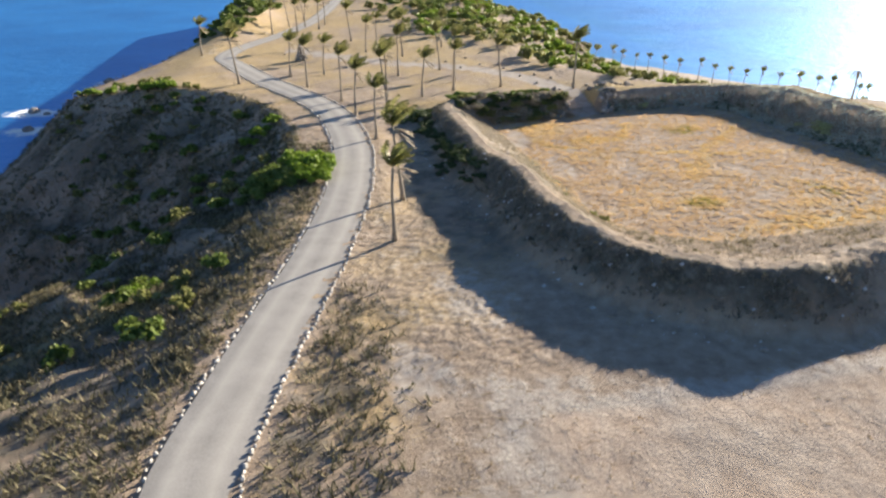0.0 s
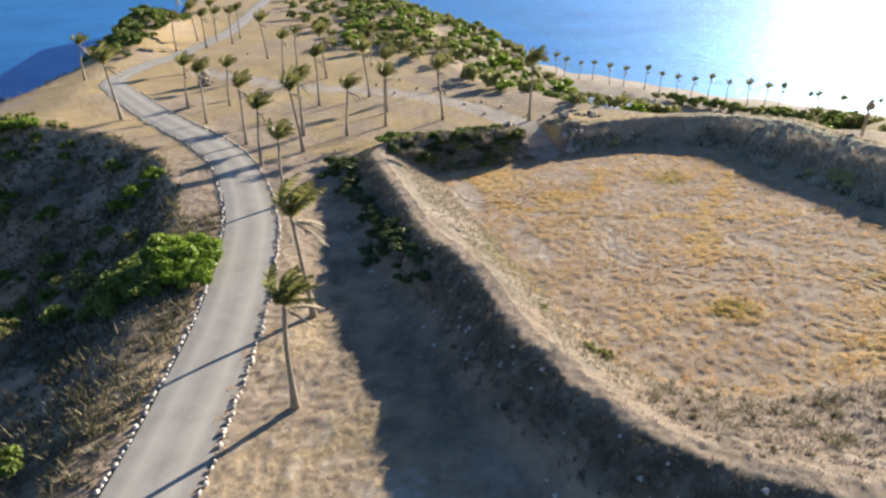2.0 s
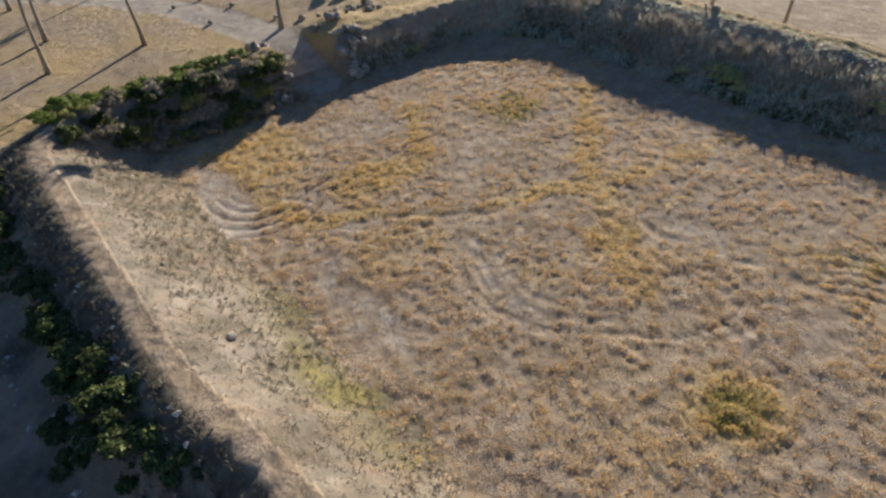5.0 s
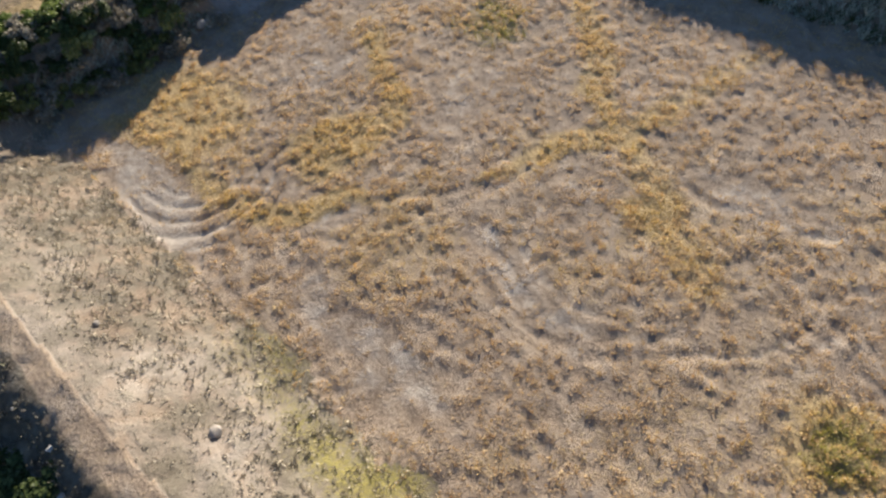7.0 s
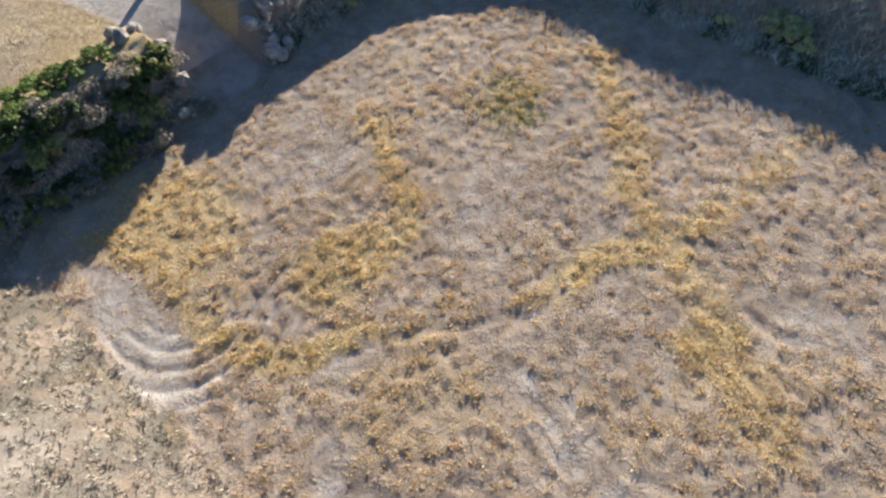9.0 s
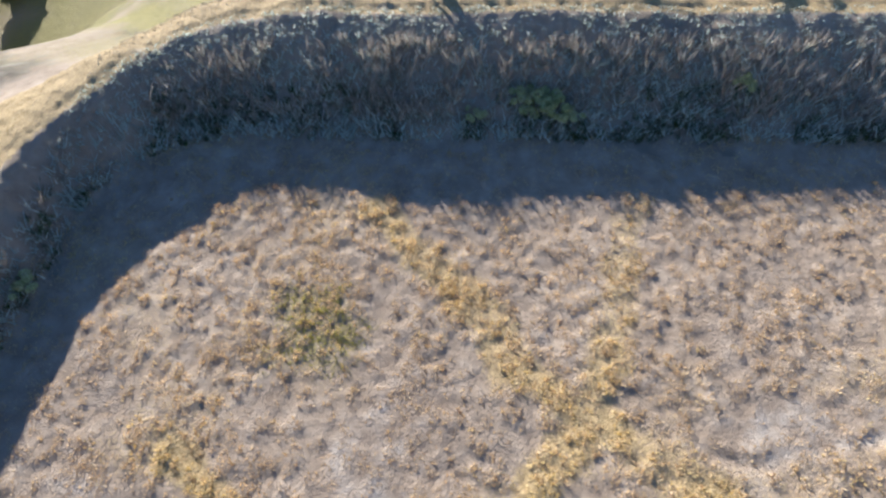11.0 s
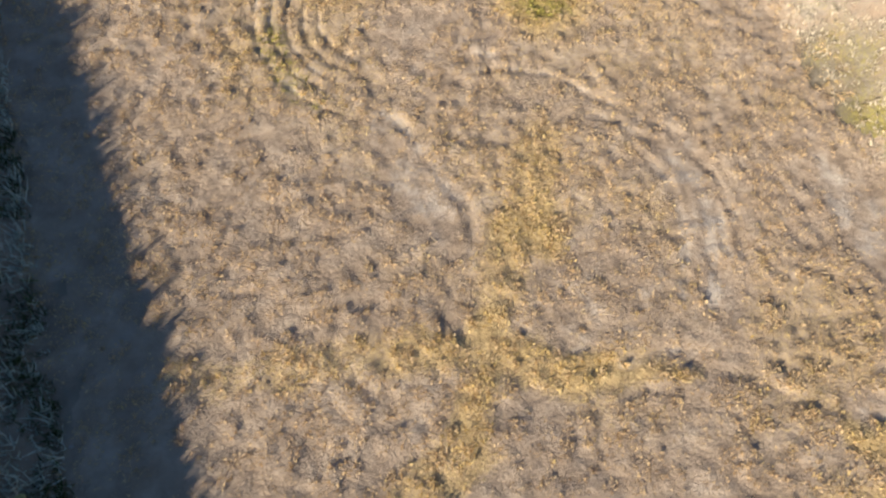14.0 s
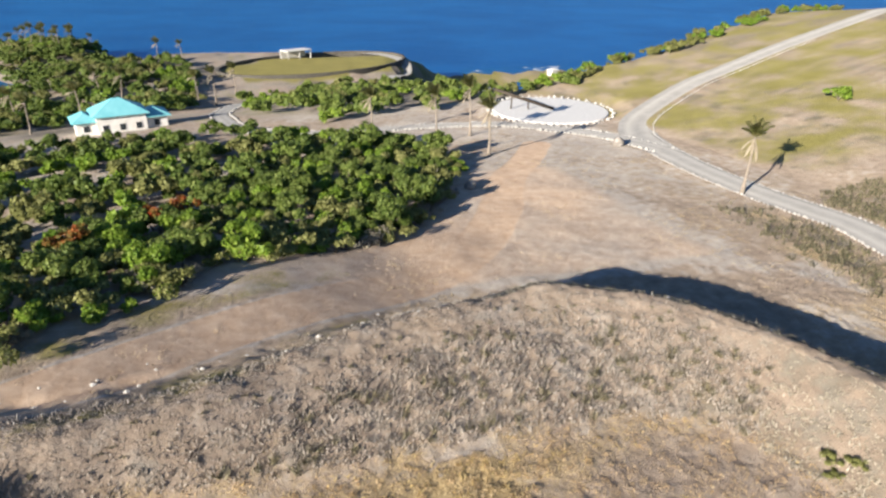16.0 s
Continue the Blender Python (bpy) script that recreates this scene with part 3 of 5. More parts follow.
def clump(x, y):
    """Where the cut grass lies heaped, 0 to 1."""
    u, v = 0.85 * x + 0.53 * y, 0.85 * y - 0.53 * x
    h = 0.58 * vnoise(u * 0.72, v * 1.25, 0.34, 41) + 0.42 * vnoise(x, y, 0.27, 43)
    return step(0.28, 0.74, h + 0.2 * (vnoise(x, y, 1.7, 44) - 0.5))


def ground_height(x, y):
    x, y = np.asarray(x, float), np.asarray(y, float)
    d = bank(x, y)[0]
    z = land(x, y) + (vnoise(x, y, 1.3, 42) - 0.5) * 0.06 * step(18, 26, y) * step(-20, -12, x) * (1 - step(3.2, 1.8, polyline_distance(x, y, EARTH_PATH[::3])[0]))
    mown = (x > FX0 - 3) & (x < FX1 + 3) & (y > FY0 - 3) & (y < FY1 + 3) & (d < 1.0)
    worn = step(3.2, 1.8, polyline_distance(x, y, EARTH_PATH[::3])[0])
    heap = (clump(x, y) - 0.4) * 0.07 * (1 - worn) * step(-10, -8, x) * step(56, 53, x) * step(24, 28, y) * step(86, 82, y)
    if mown.any():
        patch, grn, dirt = field_paint(x[mown], y[mown])
        heap[mown] = clump(x[mown], y[mown]) * (0.075 + 0.012 * np.maximum(patch, grn)) * (1 - 0.72 * dirt) - 0.03 - 0.055 * ruts(x[mown], y[mown])
    return z + heap


GXS, GYS = spaced(-440, 440, -9, 54, 0.135), spaced(-440, 440, 26, 83, 0.135)
low = spaced(-440, 26, -14, 25.6, 0.36)
GYS = np.concatenate([low[low < 25.8], GYS[GYS > 25.9]])
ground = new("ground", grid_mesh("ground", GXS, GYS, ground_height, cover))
GZ = np.empty(len(ground.data.vertices) * 3, np.float32)
ground.data.vertices.foreach_get("co", GZ)
GZ = GZ.reshape(len(GYS), len(GXS), 3)[:, :, 2].astype(float)


def ground_z(x, y):
    """The height of the ground sheet at a place."""
    i, j = min(max(np.searchsorted(GXS, x) - 1, 0), len(GXS) - 2), min(max(np.searchsorted(GYS, y) - 1, 0), len(GYS) - 2)
    u, v = (x - GXS[i]) / (GXS[i + 1] - GXS[i]), (y - GYS[j]) / (GYS[j + 1] - GYS[j])
    return float((GZ[j, i] * (1 - u) + GZ[j, i + 1] * u) * (1 - v) + (GZ[j + 1, i] * (1 - u) + GZ[j + 1, i + 1] * u) * v)


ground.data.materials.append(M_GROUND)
tagged(ground, "dry tan earth and straw grass over a sloping headland", "ground", kind="structure")

# ---- sea ----
def foam(x, y, z):
    g = land(x, y)
    shallow = step(SEA - 2.2, SEA, g)
    rocks = np.maximum.reduce([0.8 * ellipse(x, y, -86, 252, 11, 8, 0, 0.8), 0.8 * ellipse(x, y, -96, 210, 11, 7, 0, 0.8), 0.8 * ellipse(x, y, -89, 190, 10, 6, 0, 0.8), 0.7 * ellipse(x, y, -84, -204, 26, 3), 0.8 * ellipse(x, y, 76, -292, 16, 6)])
    windward = step(60, -20, x)
    f = np.maximum(shallow * windward * (0.35 + 0.9 * (fbm(x, y, 14, 81) - 0.4)), rocks * 0.9)
    f = f * (0.4 + 1.2 * fbm(x, y, 7, 82))
    return np.clip(np.stack([f, 0.3 * shallow, f * 0, f * 0 + 1], -1), 0, 1)


sea = new("sea", grid_mesh("sea", spaced(-4600, 4600, -140, 190, 2.5, 1.15, 400), spaced(-4600, 4600, -320, 330, 2.5, 1.15, 400), lambda x, y: SEA + 0 * x, foam))
sea.data.materials.append(M_SEA)
tagged(sea, "deep blue rippled sea water around the headland", "sea", kind="structure")


M_POND, pn, pl, pb = material("pond_water", 0.3)
pl.new(ramp(pn, pl, noise_node(pn, pl, 9.0, 4), [(0.35, (0.34, 0.40, 0.44)), (0.65, (0.50, 0.56, 0.60))]), pb.inputs["Base Color"])
pb.inputs["Metallic"].default_value = 0.75
bump(pn, pl, pb, noise_node(pn, pl, 1.4, 4), 0.25, 0.15)
bm = bmesh.new()
bm.faces.new([bm.verts.new((x, y, SEA + 0.12)) for x, y in smooth_line([(84, 150), (104, 140), (130, 148), (146, 160), (138, 178), (120, 200), (104, 222), (90, 205), (80, 178), (84, 150)], 6.0)[:-1]])
me = bpy.data.meshes.new("pond")
bm.to_mesh(me)
bm.free()
me.materials.append(M_POND)
tagged(new("pond", me), "pale still pond behind the beach spit", "pond", kind="structure")


# ---- roads ----
def ribbon(name, line, half, lift, mat, label, crown=0.05):
    me = bpy.data.meshes.new(name)
    cols = np.linspace(-1, 1, 9)
    P = np.array(line)
    T = np.gradient(P, axis=0)
    T /= np.linalg.norm(T, axis=1, keepdims=True)
    N = np.stack([-T[:, 1], T[:, 0]], -1)
    wid = half * (1 + 0.05 * (fbm(P[:, 0], P[:, 1], 5, 9) - 0.5)) * (1 + 0.35 * step(0, -14, P[:, 1]) * step(-6, -9, P[:, 0]))
    x = (P[:, None, 0] + N[:, None, 0] * cols[None] * wid[:, None]).ravel()
    y = (P[:, None, 1] + N[:, None, 1] * cols[None] * wid[:, None]).ravel()
    zc = land(P[:, 0], P[:, 1])
    zc = np.convolve(np.pad(zc, 3, mode="edge"), np.ones(7) / 7, "valid")
    z = (zc[:, None] + lift + crown * (1 - cols[None] ** 2)).ravel()
    k = len(cols)
    i = (np.arange(len(P) - 1)[:, None] * k + np.arange(k - 1)[None]).ravel()
    me.from_pydata(np.stack([x, y, z], -1), [], np.stack([i, i + k, i + k + 1, i + 1], -1))
    me.polygons.foreach_set("use_smooth", np.ones(len(i), bool))
    wear = np.tile(np.exp(-((np.abs(cols) - 0.42) / 0.16) ** 2), len(P))
    col = me.color_attributes.new("wear", "FLOAT_COLOR", "POINT")
    col.data.foreach_set("color", np.stack([wear, wear, wear, wear * 0 + 1], -1).astype(np.float32).ravel())
    me.materials.append(mat)
    ob = new(name, me)
    return tagged(ob, label, "road", kind="structure")


road = ribbon("road", ROAD, 1.95, 0.07, M_ROAD, "pale grey worn concrete road with faint wheel tracks")
road_branch = ribbon("road_branch", BRANCH, 1.4, 0.09, M_ROAD, "pale sandy side road running past the round plaza")
lawn_road = ribbon("lawn_road", smooth_line([(20, -116), (8, -120), (-2, -128), (-12, -145), (-21, -166), (-17, -184), (-6, -196)]), 1.6, 0.15, M_ROAD, "pale sandy road curving round the lawn")


# ---- helpers for things ----
def part(name, data, mat, parent=None, label="", at=None):
    """One mesh object, under a thing or a part; data is a mesh or a bmesh."""
    if isinstance(data, bmesh.types.BMesh):
        me = bpy.data.meshes.new(name)
        data.to_mesh(me)
        data.free()
        data = me
    if mat is not None and not data.materials:
        data.materials.append(mat)
    ob = new(name, data)
    if parent is not None:
        ob.parent = parent
    if at is not None:
        ob.matrix_basis = at
    if label:
        tagged(ob, label)
    return ob


def raw_mesh(name, verts, faces, smooth=False):
    me = bpy.data.meshes.new(name)
    me.from_pydata(verts, [], faces)
    if smooth:
        me.polygons.foreach_set("use_smooth", np.ones(len(me.polygons), bool))
    return me


def rock_mesh(name, seed, sub=1, rough=0.28, flat=0.75):
    """A broken stone of about 1 m across."""
    r = random.Random(seed)
    bm = bmesh.new()
    bmesh.ops.create_icosphere(bm, subdivisions=sub, radius=0.5)
    ax = [Vector((r.uniform(-1, 1), r.uniform(-1, 1), r.uniform(-1, 1))).normalized() for _ in range(6)]
    for v in bm.verts:
        p = v.co.copy()
        for a in ax:                       # broken faces
            over = p.dot(a) - 0.36
            if over > 0:
                p -= a * over * 0.85
        p *= 1 + r.uniform(-rough, rough) * 0.35
        v.co = Vector((p.x, p.y * 0.85, p.z * flat))
    me = bpy.data.meshes.new(name)
    bm.to_mesh(me)
    bm.free()
    return me


def tube(bm, pts, radii, sides=8, cap=True):
    """A round limb along the points."""
    rings, up = [], Vector((0.3, 0.9, 0.2))
    for i, p in enumerate(pts):
        d = (Vector(pts[min(i + 1, len(pts) - 1)]) - Vector(pts[max(i - 1, 0)])).normalized()
        a = d.cross(up).normalized()
        b = d.cross(a)
        rings.append([bm.verts.new(Vector(p) + (a * math.cos(k * math.tau / sides) + b * math.sin(k * math.tau / sides)) * radii[i]) for k in range(sides)])
    for r0, r1 in zip(rings, rings[1:]):
        for k in range(sides):
            bm.faces.new((r0[k], r0[(k + 1) % sides], r1[(k + 1) % sides], r1[k])).smooth = True
    if cap:
        bm.faces.new(rings[-1])
        bm.faces.new(rings[0][::-1])
    return bm


def box(bm, x0, y0, z0, x1, y1, z1):
    m = Matrix.Translation(((x0 + x1) / 2, (y0 + y1) / 2, (z0 + z1) / 2)) @ Matrix.Diagonal((x1 - x0, y1 - y0, z1 - z0, 1))
    bmesh.ops.create_cube(bm, size=1, matrix=m)
    return bm


# ---- palms ----
WIND = Vector((0.94, 0.30, 0.0))


def frond_mesh(name, r, az, el, length, droop, wind, dead=False):
    """One feathered leaf from the crown's centre: a bent rib with leaflets on both sides."""
    way = Vector((math.cos(az) * math.cos(el), math.sin(az) * math.cos(el), math.sin(el)))
    p, pts, ways = Vector((0, 0, 0)), [], []
    steps = 11
    for k in range(steps):
        pts.append(p.copy())
        ways.append(way.copy())
        p = p + way * (length / steps)
        t = k / steps
        way = (way + WIND * wind * (0.25 + t) + Vector((0, 0, -droop * (0.4 + t)))).normalized()
    verts, faces = [], []
    for k in range(steps - 1):                         # rib
        w = 0.035 * (1 - k / steps) + 0.008
        a, b = pts[k], pts[k + 1]
        s = ways[k].cross(Vector((0, 0, 1)))
        s = s.normalized() if s.length > 1e-3 else Vector((1, 0, 0))
        i = len(verts)
        verts += [a - s * w, a + s * w, b + s * w * 0.9, b - s * w * 0.9]
        faces.append((i, i + 1, i + 2, i + 3))
    for k in range(1, steps):
        for half in range(3):
            t = (k + half / 3) / steps
            if t > 0.99:
                continue
            c = pts[k].lerp(pts[min(k + 1, steps - 1)], half / 3)
            d = ways[k]
            s = d.cross(Vector((0, 0, 1)))
            s = s.normalized() if s.length > 1e-3 else Vector((1, 0, 0))
            up = s.cross(d).normalized()
            for side in (-1, 1):
                ll = length * 0.27 * math.sin(math.pi * (0.16 + 0.78 * t)) * r.uniform(0.8, 1.15) * (0.45 if dead else 1)
                out = (s * side * 0.75 + d * 0.7 - up * r.uniform(0.2, 0.75) + WIND * wind * 1.6).normalized()
                tip = c + out * ll + Vector((0, 0, -0.12 * ll))
                wd = d * 0.045
                i = len(verts)
                mid = c.lerp(tip, 0.5) + up * 0.03
                verts += [c - wd, c + wd, mid + wd * 0.9, mid - wd * 0.9, tip]
                faces += [(i, i + 1, i + 2, i + 3), (i + 3, i + 2, i + 4)]
    return raw_mesh(name, verts, faces)


def palm_tree(seed, tall, lean, dry=0.25, crown=1.0):
    """A coconut palm swept by the wind: trunk, green fronds, dry hanging fronds, nuts."""
    r = random.Random(seed)
    thing = new("palm_tree")
    pts, radii = [], []
    bend = Vector((lean[0], lean[1], 0))
    for k in range(9):
        t = k / 8
        pts.append(Vector((0, 0, tall * t - 0.25 * (k == 0))) + bend * tall * (t ** 1.7) + Vector((0.05 * math.sin(5 * t + seed), 0.05 * math.cos(4 * t + seed), 0)))
        radii.append(0.13 + 0.15 * (1 - t) ** 6 - 0.03 * t)
    part("trunk", tube(bmesh.new(), pts, radii, 9), M_TRUNK, thing)
    head = pts[-1]
    count = 13
    for k in range(count):
        az = k * 2.399 + r.uniform(-0.25, 0.25)
        ring = k / count
        el = radians(86 - 40 * ring + r.uniform(-8, 8))
        me = frond_mesh("frond", r, az, el, crown * r.uniform(1.7, 2.5), 0.04 + 0.07 * ring, r.uniform(0.18, 0.36))
        part("frond", me, M_FROND, thing, at=Matrix.Translation(head))
    for k in range(int(3 + 4 * dry)):
        az = math.atan2(WIND.y, WIND.x) + r.uniform(-0.7, 0.7)
        me = frond_mesh("dry_frond", r, az, radians(r.uniform(-45, 18)), crown * r.uniform(1.5, 2.2), 0.13, 0.10, True)
        part("dry_frond", me, M_DEAD, thing, "pale dry hanging frond", at=Matrix.Translation(head - Vector((0, 0, 0.15))))
    return thing


PALM_KINDS = [palm_tree(1, 5.7, (0.03, 0.01), 0.4, 0.95), palm_tree(2, 6.2, (-0.10, 0.03), 0.6, 1.25), palm_tree(3, 5.6, (0.05, 0.03), 0.3, 1.1), palm_tree(4, 6.5, (-0.02, -0.05), 0.6, 1.2)]
palm_used = set()


def plant_palm(x, y, kind, size=1.0, turn=0.0, label="", group=""):
    src = PALM_KINDS[kind % 4]
    m = Matrix.Translation((x, y, max(ground_z(x, y), SEA) - 0.03)) @ Matrix.Rotation(radians(turn), 4, "Z") @ Matrix.Diagonal((size, size, size, 1))
    if kind % 4 in palm_used:
        ob = copy_thing(src, m)
    else:
        palm_used.add(kind % 4)
        ob = src
        ob.matrix_basis = m
    return tagged(ob, label, "palm tree", group)


ROADSIDE = [(2.35, 42.6, 0, 1.0), (3.7, 51.1, 1, 1.02), (2.4, 69.9, 0, 0.98), (0.4, 81.0, 2, 1.0), (-1.3, 89.9, 3, 0.95), (-4.2, 110.2, 2, 0.9), (-6.5, 101.4, 3, 1.0),
            (-9.7, 110.6, 2, 1.0), (4.6, 84.6, 1, 1.0), (5.0, 90.5, 3, 1.0), (-17.5, 106.5, 1, 1.1), (-28.7, 136.4, 2, 1.0)]
for i, (x, y, k, s) in enumerate(ROADSIDE):
    plant_palm(x, y, k, s, (i * 37) % 30 - 15, "wind-bent coconut palm with swept fronds beside the pale road", "palms along the road")
GROVE = [(9.8, 88.8, 2), (14.5, 91.0, 0), (15.8, 97.7, 3), (14.8, 107.3, 1), (7.8, 105.0, 3), (21.5, 91.4, 1), (25.0, 108.0, 2), (31.1, 87.4, 3), (3.5, 130.8, 2), (0.8, 146.1, 1), (5.9, 137.2, 0),
         (-10.2, 173.0, 2), (-6.6, 166.9, 0), (-5.2, 174.7, 3), (-14.3, 173.6, 1), (-20.5, 195.3, 2), (-11.6, 163.6, 3), (-17.3, 161.4, 0), (-11.1, 184.4, 1), (10.1, 123.8, 1), (18.4, 130.3, 3)]
for i, (x, y, k) in enumerate(GROVE):
    plant_palm(x, y, k, 0.92 + 0.17 * ((i * 7) % 5) / 5, (i * 53) % 40 - 20, "tall coconut palm leaning on dry grass in the open grove", "palms of the grove")
for x, y, k, s in ((12.3, -9.5, 2, 0.95), (-5.5, 10.4, 2, 1.0), (15.5, -19, 3, 0.95), (21.4, -29, 2, 0.95), (10, -21.6, 3, 1.0)):
    plant_palm(x, y, k, s, 20, "slim coconut palm with pale trunk on bare ground", "palms by the plaza")
for i in range(30):
    t = i / 29
    x, y = 72 + 92 * t + random.uniform(-1.5, 1.5), 293 - 139 * t - 9 * math.sin(3.1 * t) + random.uniform(-2, 2)
    plant_palm(x, y, i, random.uniform(0.75, 1.0), random.uniform(-25, 25), "slender coconut palm standing in a row on the beach spit", "row of beach palms")
for i, (x, y) in enumerate(((112, 146), (117, 150), (121, 140), (126, 146), (108, 138), (133, 150), (140, 142), (146, 132), (153, 126), (128, 108), (134, 104), (141, 108), (70, 112.6), (59, 115), (136, 95), (140, 87), (133, 99), (142, 80), (139, 74))):
    plant_palm(x, y, i, random.uniform(0.9, 1.15), random.uniform(-25, 25), "coconut palm among bushes on the slope above the pond", "palms by the pond")
for i in range(22):
    x, y = 98 + 44 * random.random(), -312 + 34 * random.random()
    plant_palm(x, y, i, random.uniform(1.0, 1.3), random.uniform(-40, 40), "coconut palm crowding the far rocky point", "palms on the far point")
for i, (x, y) in enumerate(((66, -80), (73, -72), (80, -92), (42, -104), (46, -110), (64, -120), (71, -134), (37, -124), (52, -186), (60, -188))):
    plant_palm(x, y, i, random.uniform(0.9, 1.2), random.uniform(-40, 40), "coconut palm on the slope round the turquoise-roofed house", "palms by the house")


def dead_palm(x, y, seed, tall):
    """A storm-killed palm: bare trunk with a skirt of brown fronds hanging down."""
    r = random.Random(seed)
    thing = tagged(new("dead_palm"), "dying palm with brown fronds hanging down its trunk", "palm tree", "dying palms outside the bank")
    thing.matrix_basis = Matrix.Translation((x, y, ground_z(x, y) - 0.03))
    pts = [Vector((0.1 * math.sin(t * 3), 0.05 * t, tall * t - 0.2 * (t == 0))) for t in np.linspace(0, 1, 7)]
    part("trunk", tube(bmesh.new(), pts, [0.2, 0.15, 0.13, 0.13, 0.12, 0.12, 0.1], 9), M_TRUNK, thing)
    for k in range(8):
        me = frond_mesh("dry_frond", r, k * 2.4, radians(r.uniform(-80, 5)), r.uniform(0.9, 1.5), 0.5, 0.05, True)
        part("dry_frond", me, M_DEAD, thing, at=Matrix.Translation(pts[-1]))


dead_palm(58.7, 61.6, 5, 4.3)
dead_palm(57.6, 67.0, 6, 4.3)

# ---- bushes ----
M_BUSH = leaf_material("bush_leaves", [(0.0, (0.05, 0.085, 0.018)), (0.5, (0.135, 0.19, 0.042)), (1.0, (0.27, 0.32, 0.085))], 0.5, 0.35)
M_BRIGHT = leaf_material("sea_grape_leaves", [(0.0, (0.08, 0.15, 0.015)), (0.5, (0.18, 0.28, 0.035)), (1.0, (0.32, 0.41, 0.07))], 0.45, 0.35)
M_OLIVE = leaf_material("olive_leaves", [(0.0, (0.10, 0.11, 0.032)), (0.5, (0.22, 0.23, 0.075)), (1.0, (0.37, 0.37, 0.15))], 0.6, 0.35)
# darker copy of the bush leaves, with the shade of the bank's faces painted in
M_SHADE = leaf_material("shaded_shrub_leaves", [(0.0, (0.025, 0.04, 0.012)), (0.6, (0.06, 0.085, 0.025)), (1.0, (0.16, 0.20, 0.07))], 0.5, 0.2)
M_PALE = leaf_material("pale_shrub_leaves", [(0.0, (0.26, 0.30, 0.13)), (0.5, (0.44, 0.48, 0.24)), (1.0, (0.62, 0.64, 0.40))], 0.6, 0.3)
M_FLAME = leaf_material("flame_flowers", [(0.0, (0.07, 0.09, 0.02)), (0.45, (0.20, 0.12, 0.03)), (0.8, (0.36, 0.10, 0.03)), (1.0, (0.50, 0.05, 0.02))], 0.6, 0.25)
M_DRY = leaf_material("dry_shrub_leaves", [(0.0, (0.14, 0.12, 0.09)), (0.6, (0.30, 0.27, 0.21)), (1.0, (0.44, 0.41, 0.34))], 0.8, 0.25)
M_TWIG = plain_material("grey_twigs", [(0.3, (0.16, 0.13, 0.10)), (0.7, (0.34, 0.30, 0.25))], 0.1)


def foliage_mesh(name, seed, lobes, leaves, leaf, spread, tall):
    """A crown of leaves in several uneven lobes, with gaps."""
    r = np.random.RandomState(seed)
    cen = np.stack([r.normal(0, spread * 0.45, lobes), r.normal(0, spread * 0.45, lobes), tall * (0.35 + 0.5 * r.rand(lobes))], -1)
    rad = (0.30 + 0.28 * r.rand(lobes)) * spread * 0.75
    k = r.randint(0, lobes, leaves)
    d = r.normal(size=(leaves, 3))
    d[:, 2] = np.abs(d[:, 2]) * 0.9 - 0.35
    d /= np.linalg.norm(d, axis=1, keepdims=True)
    depth = 1 - 0.45 * r.rand(leaves) ** 2.2
    wob = 1 + 0.25 * np.sin(d[:, 0] * 7 + k) * np.sin(d[:, 1] * 6 + 2 * k)
    c = cen[k] + d * (rad[k] * depth * wob)[:, None] * np.array([1, 1, 0.85])
    c[:, 2] = np.maximum(c[:, 2], 0.06)
    nrm = d + r.normal(0, 0.55, (leaves, 3)) + np.array([0, 0, 0.3])
    nrm /= np.linalg.norm(nrm, axis=1, keepdims=True)
    t = np.cross(nrm, r.normal(size=(leaves, 3)))
    t /= np.linalg.norm(t, axis=1, keepdims=True)
    b = np.cross(nrm, t)
    s = leaf * (0.6 + 0.8 * r.rand(leaves))[:, None]
    v = np.stack([c - t * s, c + b * s * 0.55 - nrm * s * 0.15, c + t * s, c - b * s * 0.55 - nrm * s * 0.15], 1).reshape(-1, 3)
    i = np.arange(leaves)[:, None] * 4
    f = np.concatenate([i + np.array([0, 1, 3]), i + np.array([1, 2, 3])])
    return raw_mesh(name, v, f)


def stems_mesh(name, seed, spread, tall, count=5):
    r = random.Random(seed)
    bm = bmesh.new()
    for k in range(count):
        a = r.uniform(0, math.tau)
        e = Vector((math.cos(a) * spread * 0.4, math.sin(a) * spread * 0.4, tall * r.uniform(0.5, 0.8)))
        pts = [Vector((0, 0, -0.15)), e * 0.35 + Vector((r.uniform(-0.1, 0.1), r.uniform(-0.1, 0.1), 0.1 * tall)), e]
        tube(bm, pts, [0.07, 0.05, 0.02], 5)
    me = bpy.data.meshes.new(name)
    bm.to_mesh(me)
    bm.free()
    me.materials.append(M_TWIG)
    return me


BUSH = {}


